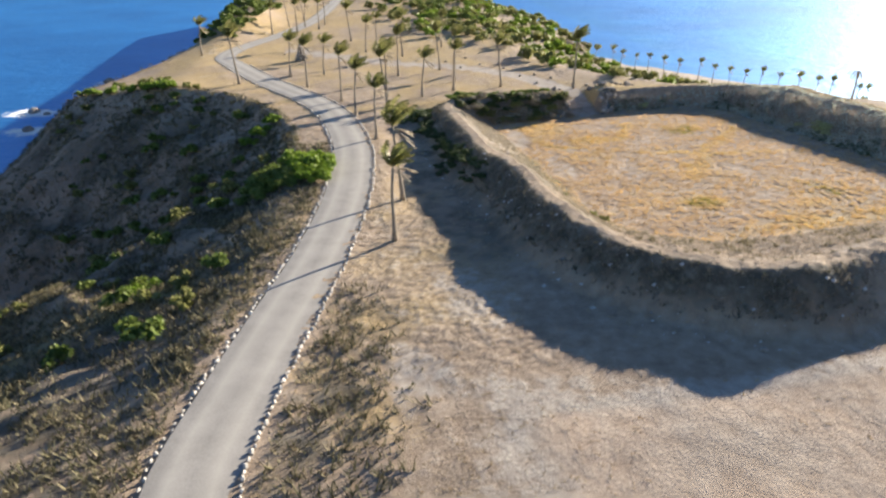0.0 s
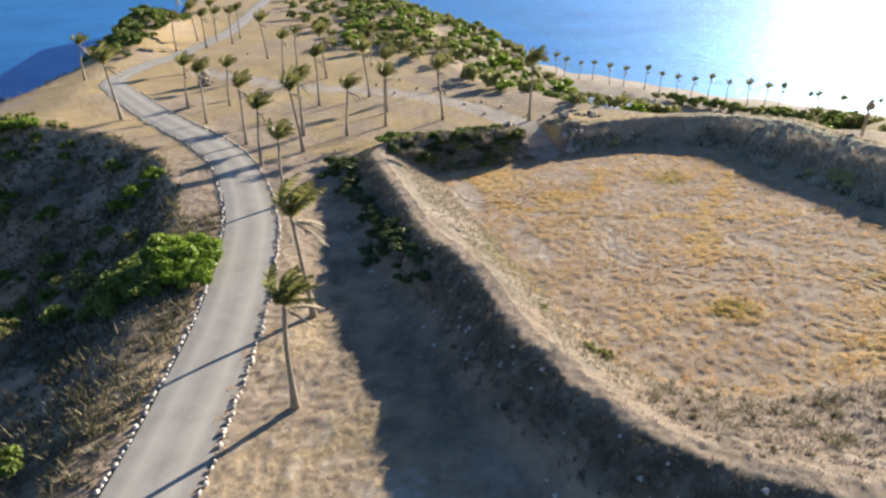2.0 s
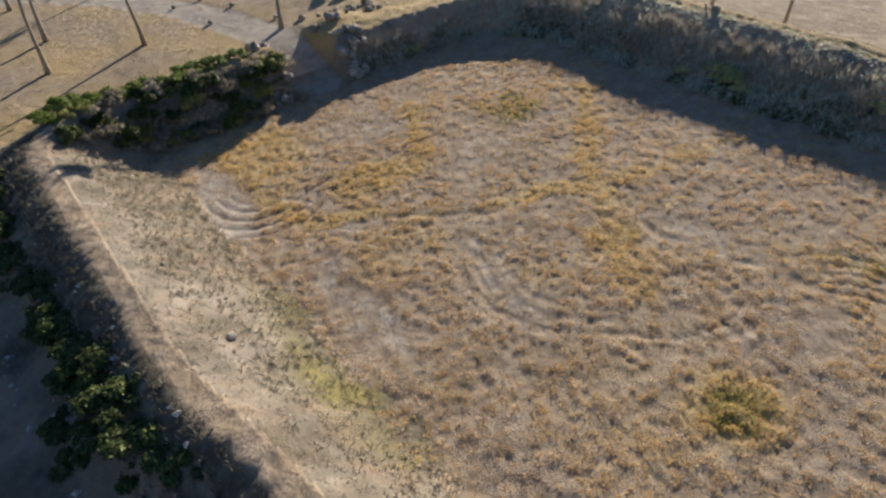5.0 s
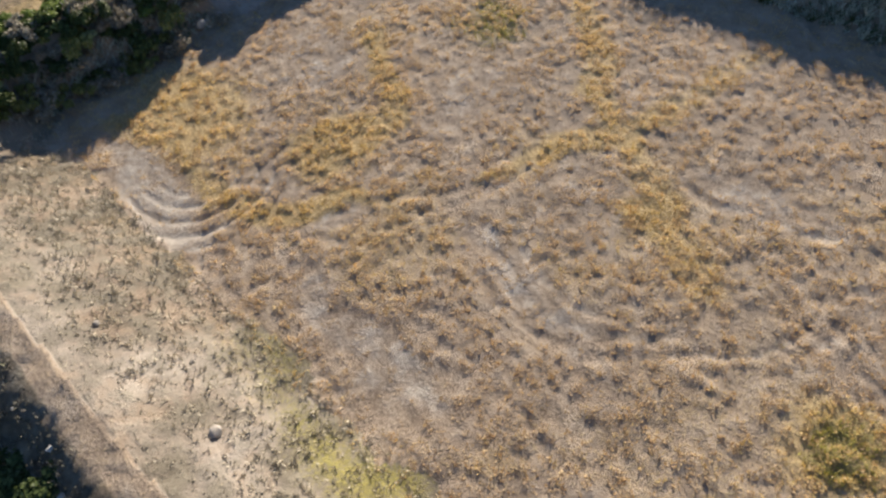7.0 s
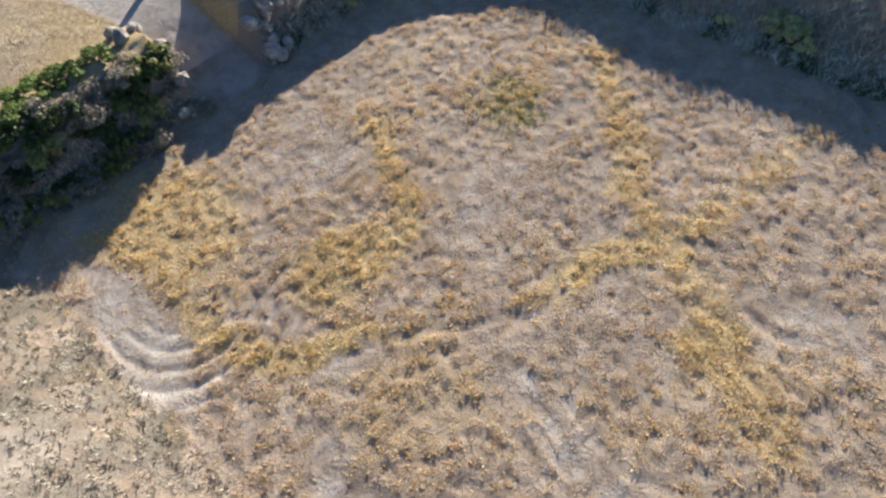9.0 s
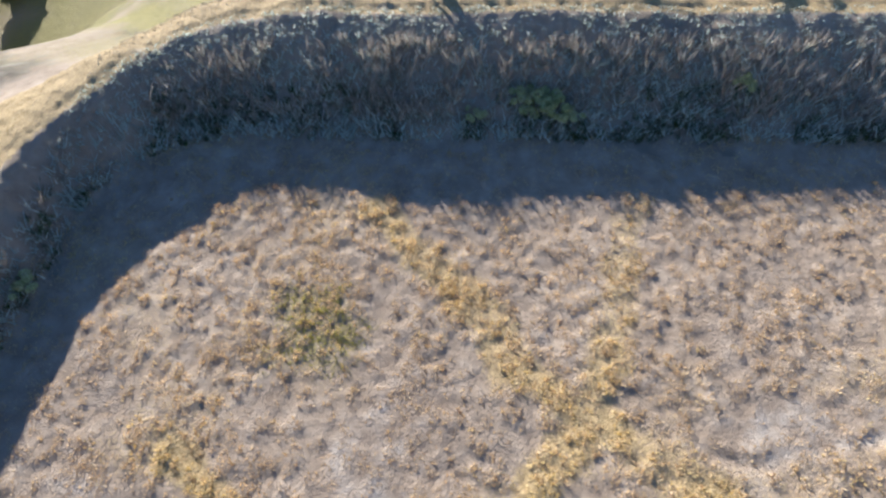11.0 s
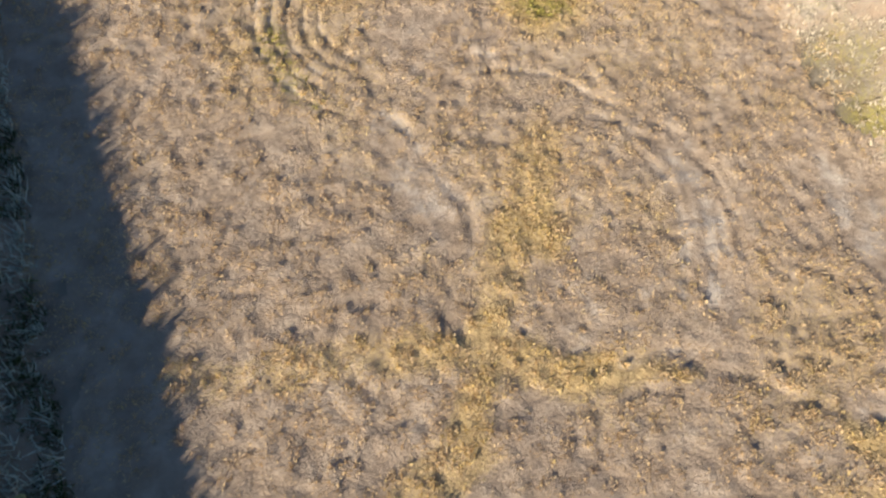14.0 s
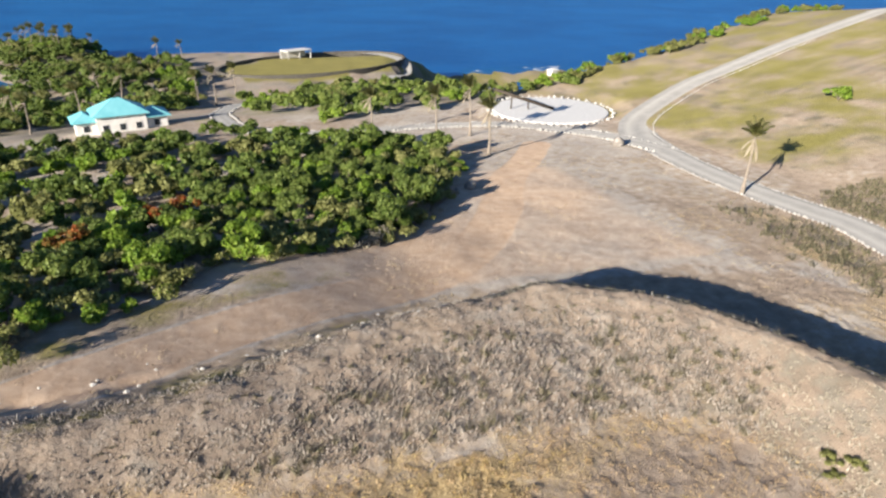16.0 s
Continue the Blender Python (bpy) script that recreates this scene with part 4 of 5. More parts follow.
def bush(x, y, kind, size, turn, label, group="", name="bush", category="bush", sink=0.0, z=None, flat=1.0):
    """kind: (material key, mesh variant, spread, height, leaves, leaf length)."""
    if kind not in BUSH:
        key, seed, spread, tall, leaves, leaf = kind
        me = foliage_mesh("foliage", seed, 9, leaves, leaf, spread, tall)
        me.materials.append({"dark": M_BUSH, "bright": M_BRIGHT, "olive": M_OLIVE, "pale": M_PALE, "shade": M_SHADE, "flame": M_FLAME, "dry": M_DRY}[key])
        BUSH[kind] = (me, stems_mesh("stem", seed, spread, tall))
    thing = tagged(new(name), label, category, group)
    z = max(ground_z(x, y), SEA) if z is None else z
    thing.matrix_basis = Matrix.Translation((x, y, z - sink)) @ Matrix.Rotation(radians(turn), 4, "Z") @ Matrix.Diagonal((size, size, size * flat * random.uniform(0.85, 1.1), 1))
    part("foliage", BUSH[kind][0], None, thing)
    part("stem", BUSH[kind][1], None, thing)
    return thing


NEAR_BRIGHT = [("bright", 21, 1.6, 1.3, 3200, 0.13), ("bright", 22, 1.5, 1.2, 3200, 0.13)]
NEAR_DARK = [("dark", 23, 1.4, 1.2, 2600, 0.12), ("dark", 24, 1.4, 1.0, 2600, 0.12)]
FAR_KINDS = [("dark", 31, 2.2, 2.9, 2600, 0.19), ("dark", 32, 2.4, 2.5, 2600, 0.19), ("olive", 33, 2.1, 2.2, 2200, 0.18), ("bright", 34, 2.0, 2.3, 2200, 0.18), ("dark", 35, 2.6, 3.2, 3000, 0.20)]
# sea grape by the road's edge
for x, y, s in ((-3.3, 59.4, 1.05), (-3.6, 61.0, 1.15), (-4.4, 58.4, 1.2), (-4.9, 60.2, 1.35), (-4.4, 62.4, 1.05), (-5.6, 61.9, 1.2), (-3.9, 57.2, 0.8)):
    bush(x, y, NEAR_BRIGHT[int(s * 20) % 2], s, x * 40, "bright green leafy bush spilling over the road's edge", "bushes at the road's edge")
for i, (x, y, s) in enumerate(((-6.0, 58.7, 1.3), (-6.6, 60.4, 1.35), (-7.6, 58.6, 1.3), (-8.2, 60.6, 1.2), (-9.4, 59.2, 1.2), (-10.4, 60.8, 1.0), (-6.6, 57.0, 0.9), (-8.3, 56.8, 0.9), (-7.3, 62.4, 1.0), (-11.2, 58.6, 0.8))):
    bush(x, y, NEAR_DARK[i % 2], s, x * 40, "dark green leafy bush on the slope below the road", "bushes below the road", flat=0.85)
for x, y, s in ((-10.2, 82.7, 0.9), (-11.8, 81.4, 1.0), (-13.2, 80.5, 0.8), (-15.8, 44.8, 0.55), (-16.8, 43.8, 0.5), (-28.6, 106.4, 1.0), (-30.2, 107.4, 1.1), (-31.8, 107.6, 0.9), (-35.0, 109.4, 0.8), (-38.5, 110.6, 0.9), (-41.5, 111.6, 0.9), (-43.5, 114.0, 0.8)):
    bush(x, y, NEAR_BRIGHT[int(s * 30) % 2], s, x * 40, "yellow-green bush clinging to the seaward slope", "bushes on the seaward slope")
# bushes on the outer face of the bank, with shade put into their leaf colour
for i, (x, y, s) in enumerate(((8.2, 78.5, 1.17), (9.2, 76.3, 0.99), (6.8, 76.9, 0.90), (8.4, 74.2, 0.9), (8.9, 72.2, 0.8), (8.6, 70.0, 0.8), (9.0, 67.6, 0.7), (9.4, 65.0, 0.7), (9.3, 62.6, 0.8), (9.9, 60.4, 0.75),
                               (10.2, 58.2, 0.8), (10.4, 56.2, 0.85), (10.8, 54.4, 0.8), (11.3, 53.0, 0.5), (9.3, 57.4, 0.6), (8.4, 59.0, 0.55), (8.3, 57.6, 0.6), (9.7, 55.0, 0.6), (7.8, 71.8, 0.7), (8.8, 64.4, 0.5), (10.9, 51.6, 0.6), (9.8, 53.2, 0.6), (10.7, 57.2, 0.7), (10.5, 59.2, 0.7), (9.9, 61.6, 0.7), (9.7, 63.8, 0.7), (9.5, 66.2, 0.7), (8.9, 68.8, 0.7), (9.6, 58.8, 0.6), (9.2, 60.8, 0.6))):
    bush(x, y, ("shade", 23 + i % 2, 1.4, 1.2, 2400, 0.12), s * 1.1, i * 77, "green leafy shrub with leaves darkened for shade on the outer face of the bank", "shrubs on the bank", flat=0.5, sink=0.22)
for i, (x, y, s) in enumerate(((14.3, 81.9, 0.8), (16.4, 81.6, 0.7), (18.5, 82.4, 0.75), (20.5, 82.0, 0.7), (22.7, 82.6, 0.7), (25.2, 82.0, 0.6), (26.2, 80.6, 0.5), (15.3, 81.5, 0.6), (17.4, 82.2, 0.7), (19.5, 82.1, 0.6), (21.6, 82.4, 0.75), (23.7, 82.1, 0.6), (24.8, 80.1, 0.55), (13.2, 81.2, 0.8), (21.9, 78.8, 0.5))):
    bush(x, y, NEAR_DARK[i % 2], s, i * 61, "low green creeping shrub along the bank's far crest", "creepers on the crest", flat=0.6)
for i, (x, y, s, tall) in enumerate(((48.9, 59.6, 0.5, 1.2), (48.6, 58.8, 0.48, 1.1), (48.9, 60.4, 0.42, 1.1), (48.4, 59.9, 0.4, 1.2), (48.2, 58.1, 0.4, 1.1), (48.1, 62.2, 0.36, 1.3), (49.8, 50.8, 0.35, 1.1), (38.0, 79.0, 0.4, 1.2))):
    bush(x, y, ("pale", 25 + i % 2, 1.3, 1.3, 1700, 0.11), s, i * 61, "pale yellow-green shrub on the shaded inner face", "shrubs on the inner face", flat=tall)
# two in three wear the shade-darkened leaves
for i, (x, y, s) in enumerate(((16.6, 79.8, 0.55), (18.2, 80.2, 0.6), (19.9, 79.9, 0.7), (21.4, 80.3, 0.6), (22.9, 79.9, 0.7), (24.4, 80.3, 0.65), (25.7, 79.8, 0.6), (26.7, 80.4, 0.55), (20.6, 79.2, 0.45), (23.8, 79.2, 0.45))):
    bush(x, y, [("pale", 27, 1.3, 1.2, 1600, 0.12), ("shade", 23, 1.4, 1.2, 2400, 0.12), ("shade", 24, 1.4, 1.2, 2400, 0.12)][i % 3], s, i * 71, "grey-green shrub matting the shaded wall beside the gap", "shrubs beside the gap", flat=0.6, sink=0.1)
thick = random.Random(31)
for i in range(46):
    x, y = 13.6 + 14.4 * (i + thick.random()) / 46, thick.uniform(78.3, 81.2)
    bush(x, y, [("shade", 23, 1.4, 1.2, 2400, 0.12), ("dry", 47, 1.2, 1.0, 1100, 0.10), ("olive", 48, 1.2, 1.1, 1300, 0.11), ("dry", 49, 1.3, 1.1, 1100, 0.10)][i % 4], thick.uniform(0.5, 0.85), i * 67,
         "shaggy grey and olive shrub on the shaded north bank", "shrubs on the north bank", sink=0.12)
for i, (x, y, s) in enumerate(((17.9, 41.4, 0.34), (17.3, 42.1, 0.3), (18.2, 42.0, 0.25), (16.5, 46.4, 0.2))):
    bush(x, y, ("olive", 25, 1.3, 1.3, 1500, 0.12), s, i * 61, "small yellow-green shrub on the sunny inner slope", "shrubs on the sunny slope")


def wood(poly, count, kinds, sizes, label, group, seed, gap=1.5, flame=0.0, joined=False):
    """Bushes spread over an area, none nearer than gap to another; a far wood is joined into one."""
    r, done, verts, faces, mats, at = random.Random(seed), [], [], [], [], 0
    xs, ys = [p[0] for p in poly], [p[1] for p in poly]
    g = np.random.RandomState(seed)
    px, py = g.uniform(min(xs), max(xs), count * 30), g.uniform(min(ys), max(ys), count * 30)
    free = (outside(px, py, poly) < 0) & (polyline_distance(px, py, ROAD[::3])[0] > 3.4) & (polyline_distance(px, py, BRANCH[::3])[0] > 3.4)
    for x, y in zip(px[free].tolist(), py[free].tolist()):
        if len(done) >= count:
            break
        if any((x - a) ** 2 + (y - b) ** 2 < gap * gap for a, b in done) or ground_z(x, y) < SEA + 0.4:
            continue
        done.append((x, y))
        k = kinds[r.randrange(len(kinds))]
        if joined:
            key, shape, spread, tall, leaves, leaf = k
            if k not in BUSH_ARRAYS:
                me = foliage_mesh("foliage", shape, 9, leaves, leaf, spread, tall)
                v, f = np.empty(len(me.vertices) * 3), np.empty(len(me.polygons) * 3, np.int32)
                me.vertices.foreach_get("co", v)
                me.polygons.foreach_get("vertices", f)
                BUSH_ARRAYS[k] = (v.reshape(-1, 3), f.reshape(-1, 3))
                bpy.data.meshes.remove(me)
            v, f = BUSH_ARRAYS[k]
            m = np.array(Matrix.Rotation(r.uniform(0, math.tau), 3, "Z")) * r.uniform(*sizes)
            verts.append(v @ m.T + np.array([x, y, ground_z(x, y)]))
            faces.append(f + at)
            at += len(v)
            mats.append(np.full(len(f), ("dark", "bright", "olive").index(key)))
            continue
        if r.random() < flame:
            k = ("flame",) + k[1:]
        bush(x, y, k, r.uniform(*sizes), r.uniform(0, 360), label, group)
    if joined and verts:
        me = raw_mesh("far_bushes", np.concatenate(verts), np.concatenate(faces))
        for mat in (M_BUSH, M_BRIGHT, M_OLIVE):
            me.materials.append(mat)
        me.polygons.foreach_set("material_index", np.concatenate(mats).astype(np.int32))
        tagged(new("far_bushes", me), label, "bushes", kind="stuff")


BUSH_ARRAYS = {}
FLAMES = ((50.2, 13.2, 0.62), (44.2, 7.0, 0.6), (45.6, 8.4, 0.55))
THICKET = [FAR_KINDS[0], FAR_KINDS[1], FAR_KINDS[3], FAR_KINDS[2], FAR_KINDS[3], FAR_KINDS[4], ("olive", 36, 2.0, 2.4, 2200, 0.17), ("dark", 37, 1.8, 2.6, 2200, 0.17)]
FAR_LOW = [("dark", 41, 2.2, 2.9, 620, 0.40), ("dark", 42, 2.4, 2.5, 620, 0.40), ("olive", 43, 2.1, 2.2, 560, 0.38), ("bright", 44, 2.0, 2.3, 560, 0.38), ("dark", 45, 2.6, 3.2, 680, 0.42)]
wood([(17, -9), (19, -5), (24.6, 6.6), (30.2, 13.2), (36, 16.4), (41.2, 18.8), (46.2, 22.8), (50.6, 25.8), (55, 28), (60, 22), (56, 13), (46, 4), (34, -8), (24, -16), (20, -18)], 215, THICKET, (0.42, 0.85),
     "dense green bush in the thicket behind the bank", "thicket", 71, 1.75)
wood([(62, 22), (92, 18), (92, -42), (66, -46), (48, -44), (40, -40), (34, -34), (26, -26), (22, -19), (26, -15), (36, -8), (48, 3), (58, 13)], 230, [(k[0], k[1] + 50, k[2], k[3], 1000, 0.31) for k in THICKET], (0.55, 1.05),
     "dense green bushes filling the thicket towards the house", "", 74, 2.0, joined=True)
wood([(17, -4.5), (23.8, 7.6), (29.6, 14.2), (35.4, 17.4), (40.6, 19.9), (45.6, 24.0), (50, 27.2), (54, 29.2), (55.5, 27), (50.4, 24.6), (46, 21.6), (41, 17.6), (36, 15.2), (30, 12), (25, 5.5), (19.5, -6)], 75, [("olive", 38, 1.5, 1.3, 1200, 0.13), ("dry", 39, 1.3, 1.2, 900, 0.10), ("olive", 40, 1.3, 1.0, 1100, 0.13), ("bright", 46, 1.4, 1.3, 1100, 0.14)], (0.45, 0.95),
     "low olive and grey bush at the thicket's edge", "thicket edge", 70, 1.0)
wood([(-10, 34), (-9, 68), (-12, 88), (-32, 116), (-50, 116), (-42, 80), (-28, 34)], 90, [FAR_LOW[0], FAR_LOW[2], FAR_LOW[0]], (0.25, 0.6), "low dark green bushes over the shaded seaward slope", "", 69, 1.6, joined=True)
wood([(14, 150), (22, 138), (28, 122), (32, 107), (34, 99), (37.5, 92.5), (42, 90), (50, 90), (56, 100), (64, 118), (66, 150), (62, 200), (50, 250), (36, 280), (26, 250), (20, 180), (12, 156)], 270, [FAR_LOW[3], FAR_LOW[2], FAR_LOW[3], FAR_LOW[2], FAR_LOW[0]], (0.45, 0.95),
     "green and olive bushes covering the slope above the pond", "", 72, 2.0, joined=True)
wood([(116, 200), (128, 186), (140, 174), (152, 164), (148, 158), (134, 170), (120, 186)], 36, [FAR_LOW[0], FAR_LOW[2]], (0.7, 1.1), "dark bushes along the spit's inner shore", "", 66, 2.0, joined=True)
wood([(84, 118), (120, 128), (160, 150), (150, 162), (110, 160), (88, 150)], 60, FAR_LOW, (0.9, 1.5), "dark green bushes along the pond's shore", "", 73, 3.0, joined=True)
wood([(-24, -54), (-12, -56), (-4, -50), (24, -44), (36, -54), (36, -112), (8, -136), (-10, -126)], 120, FAR_LOW, (0.7, 1.1), "grey-green scrub above the beach", "", 74, 2.8, joined=True)
wood([(-20, -56), (-48, -57), (-90, -76), (-150, -108), (-150, -122), (-86, -92), (-44, -74), (-24, -72)], 90, [FAR_LOW[2], FAR_LOW[3]], (0.55, 0.9),
     "low green bushes along the rim of the hill", "", 75, 2.0, joined=True)
wood([(46, -94), (76, -76), (100, -80), (96, -150), (62, -196), (48, -166)], 170, FAR_LOW, (0.8, 1.3), "green bushes on the slope below the house", "", 76, 2.8, joined=True)
# dark bushes added over the knoll to give the cliff's shaded tone
wood([(-34, 152), (-24, 150), (-20, 175), (-19, 208), (-30, 212), (-38, 180)], 130, [FAR_LOW[0], FAR_LOW[1]], (0.4, 0.8), "dark low scrub added to darken the headland's knoll like its shaded cliff", "", 64, 1.5, joined=True)
wood([(16, 150), (28, 140), (26, 240), (4, 270), (8, 190)], 34, [FAR_LOW[2], FAR_LOW[0]], (0.5, 0.9), "olive bushes on the dry headland", "", 77, 4, joined=True)
wood([(80, 70), (100, 64), (140, 60), (152, 92), (138, 112), (112, 122), (92, 108), (80, 92), (70, 84), (68, 76)], 75, [FAR_LOW[3], FAR_LOW[2], FAR_LOW[3]], (0.6, 1.2), "green bushes dotted over the sunny hillside", "", 79, 4, joined=True)
wood([(88, -276), (130, -276), (128, -250), (100, -222), (84, -240)], 90, [FAR_LOW[0], FAR_LOW[2], FAR_LOW[4]], (0.8, 1.4), "dark bushes on the low shore before the point", "", 65, 2.6, joined=True)
wood([(90, -320), (140, -330), (150, -280), (104, -268)], 110, FAR_LOW, (1.0, 1.6), "dark bushes on the far rocky point", "", 78, 3, joined=True)
for x, y, s in FLAMES:
    bush(x, y, ("flame", 33, 2.1, 2.2, 1300, 0.25), s, x * 31, "flame tree with red and rusty flowers in the thicket", "flame trees", z=ground_z(x, y) + 0.9)
for x, y, s in ((-39.5, -10.5, 1.0), (-41.0, -11.2, 0.8)):
    bush(x, y, FAR_KINDS[3], s * 0.8, x * 9, "round bright green bush alone on the grassy hill", "bushes on the hill")


# ---- grass, scrub and stones too many to count ----
def tuft_mesh(name, x, y, z, blades, tall, wide, lean, seed, spread=0.08):
    """Bent blades in clumps, all in one mesh."""
    r = np.random.RandomState(seed)
    n = len(x) * blades
    bx, by, bz = np.repeat(x, blades) + r.normal(0, spread, n), np.repeat(y, blades) + r.normal(0, spread, n), np.repeat(z, blades)
    h = np.repeat(tall, blades) * r.uniform(0.55, 1.15, n)
    a, b = r.uniform(0, math.tau, n), r.uniform(0, math.tau, n)
    w = wide * r.uniform(0.6, 1.3, n)
    ln = h * lean * r.uniform(0.5, 1.3, n)
    v = np.zeros((n, 3, 3))
    v[:, 0] = np.stack([bx + np.cos(b) * w, by + np.sin(b) * w, bz - 0.03], -1)
    v[:, 1] = np.stack([bx - np.cos(b) * w, by - np.sin(b) * w, bz - 0.03], -1)
    v[:, 2] = np.stack([bx + np.cos(a) * ln, by + np.sin(a) * ln, bz + h], -1)
    return raw_mesh(name, v.reshape(-1, 3), np.arange(n * 3).reshape(-1, 3))


M_STRAW = leaf_material("straw", [(0.0, (0.28, 0.205, 0.115)), (0.45, (0.43, 0.34, 0.21)), (1.0, (0.58, 0.49, 0.33))], 0.7, 0.2)
M_GOLD = leaf_material("golden_grass", [(0.0, (0.48, 0.345, 0.13)), (0.5, (0.60, 0.465, 0.205)), (1.0, (0.70, 0.575, 0.31))], 0.7, 0.42, (1.0, 0.88, 0.62))
M_BRUSH = leaf_material("dry_brush", [(0.0, (0.06, 0.06, 0.045)), (0.5, (0.14, 0.13, 0.105)), (0.85, (0.27, 0.25, 0.21)), (1.0, (0.10, 0.12, 0.05))], 0.8, 0.15)
M_FIELD = leaf_material("mown_grass", [(0.0, (0.40, 0.28, 0.155)), (0.45, (0.57, 0.425, 0.255)), (1.0, (0.70, 0.565, 0.37))], 0.7, 0.42, (1.0, 0.86, 0.62))
M_SLOPE = leaf_material("slope_grass", [(0.0, (0.23, 0.20, 0.15)), (0.5, (0.38, 0.34, 0.265)), (0.9, (0.51, 0.465, 0.385)), (1.0, (0.30, 0.31, 0.12))], 0.7, 0.12)
M_HEATH = leaf_material("bleached_brush", [(0.0, (0.12, 0.11, 0.09)), (0.3, (0.28, 0.245, 0.21)), (0.7, (0.43, 0.38, 0.33)), (0.92, (0.53, 0.48, 0.42)), (1.0, (0.18, 0.19, 0.09))], 0.8, 0.25)
# less red, to put the shaded faces' bluish skylight into the grass colour
M_TALL = leaf_material("tall_bank_grass", [(0.0, (0.13, 0.17, 0.14)), (0.25, (0.38, 0.43, 0.38)), (0.7, (0.60, 0.65, 0.58)), (1.0, (0.74, 0.76, 0.68))], 0.75, 0.4)
M_SCRUB = leaf_material("slope_scrub", [(0.0, (0.05, 0.055, 0.03)), (0.5, (0.16, 0.145, 0.09)), (1.0, (0.40, 0.34, 0.22))], 0.8, 0.2)


def stuff(name, me, mat, label, category):
    me.materials.append(mat)
    return tagged(new(name, me), label, category, kind="stuff")


def sample(n, x0, x1, y0, y1, seed):
    r = np.random.RandomState(seed)
    return r.uniform(x0, x1, n), r.uniform(y0, y1, n), r


x, y, r = sample(90000, FX0 - 1, FX1 + 1, FY0 - 1, FY1 + 1, 5)
d = bank(x, y)[0]
cov = cover(x, y, 0 * x)
keep = (d < 1.2) & (r.rand(len(x)) < 0.05 + 0.35 * cov[:, 0] + 0.75 * (clump(x, y) - 0.25) - 0.55 * cov[:, 2])
x, y = x[keep], y[keep]
kept = cov[keep]
golden = kept[:, 0] + 0.4 * kept[:, 1] + 1.1 * (r.rand(len(x)) - 0.5) > 0.78
zf = ground_height(x, y)
for nm, pick, mat, words in (("field_grass", ~golden, M_FIELD, "mown straw-coloured grass lying in clumps over the field"), ("golden_grass", golden, M_GOLD, "golden green-tinged grass growing in patches on the field")):
    stuff(nm, tuft_mesh(nm, x[pick], y[pick], zf[pick], 6, 0.045 + 0.045 * kept[pick, 0], 0.03, 1.7, 6, 0.07), mat, words, "grass")

x, y, r = sample(60000, FX0, FX1, FY0, FY1, 25)
cov = cover(x, y, 0 * x)
pick = (bank(x, y)[0] < -0.5) & (r.rand(len(x)) < 1.6 * (cov[:, 1] - 0.28))
x, y = x[pick], y[pick]
stuff("green_grass", tuft_mesh("green_grass", x, y, ground_height(x, y), 6, 0.07 + 0.05 * r.rand(len(x)), 0.03, 1.2, 26, 0.07), leaf_material("green_grass", [(0.0, (0.24, 0.22, 0.045)), (0.6, (0.40, 0.36, 0.09)), (1.0, (0.54, 0.47, 0.17))], 0.7, 0.25),
      "yellow-green grass regrowing in patches on the field", "grass")

x, y, r = sample(90000, 4, 56, 22, 80, 7)
d, crest, foot, w, left, near = bank(x, y)
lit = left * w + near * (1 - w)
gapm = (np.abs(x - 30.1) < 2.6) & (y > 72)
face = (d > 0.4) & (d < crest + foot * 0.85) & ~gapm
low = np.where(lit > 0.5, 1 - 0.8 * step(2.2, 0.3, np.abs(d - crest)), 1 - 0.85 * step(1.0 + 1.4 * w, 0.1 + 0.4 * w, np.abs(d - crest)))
def bank_growth(name, pick, tall, blades, lean, seed, mat, words, category):
    stuff(name, tuft_mesh(name, x[pick], y[pick], ground_height(x[pick], y[pick]), blades, tall[pick] * low[pick], 0.03, lean, seed), mat, words, category)


patchy = r.rand(len(x)) < 0.45 + 0.9 * (fbm(x, y, 1.8, 56) - 0.4)
u = r.rand(len(x))
# outer faces split by light: dark brush in shade, pale grass in sun
bank_growth("bank_brush", face & (d > crest + 0.9) & (lit > 0.5) & patchy & ~((near * (1 - w) > 0.4) & (x > 28)), 0.12 + 0.26 * u ** 2, 6, 0.6, 8, M_BRUSH, "dry grey-brown brush covering the steep outer faces of the bank", "brush")
bank_growth("tall_bank_grass", face & (d <= crest + 0.5) & (lit < 0.5) & (patchy | (u > 0.6)), 0.16 + 0.62 * u ** 3, 7, 0.75, 18, M_TALL, "tall grass on the shaded inner face of the bank, its grey-green colour holding cool skylight", "brush")
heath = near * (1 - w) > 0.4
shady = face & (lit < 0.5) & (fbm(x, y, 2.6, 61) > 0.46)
# weeds at the foot, in the shade-darkened leaf colour
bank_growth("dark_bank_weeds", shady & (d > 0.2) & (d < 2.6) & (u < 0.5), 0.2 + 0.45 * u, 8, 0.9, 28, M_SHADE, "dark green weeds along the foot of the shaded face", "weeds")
bank_growth("pale_plumes", face & (lit < 0.5) & (d > 1.2) & (d < crest - 1.3 * w) & (u > 0.90) & (fbm(x, y, 3.0, 62) > 0.4), 0.7 + 0.5 * u, 12, 0.5, 29, M_HEATH, "tall pale grass plumes on the shaded face", "grass")
sunny = face & (d <= crest) & (lit >= 0.5) & (r.rand(len(x)) < 0.55 + 0.8 * (fbm(x, y, 1.5, 57) - 0.5))
bank_growth("bank_grass", (sunny & ~heath) | (face & (d > crest + 0.5) & (lit < 0.5) & (u < 0.3)), 0.08 + 0.20 * u ** 2, 7, 0.9, 9, M_SLOPE, "pale dry grass tufts on the sunny slope of the bank", "grass")
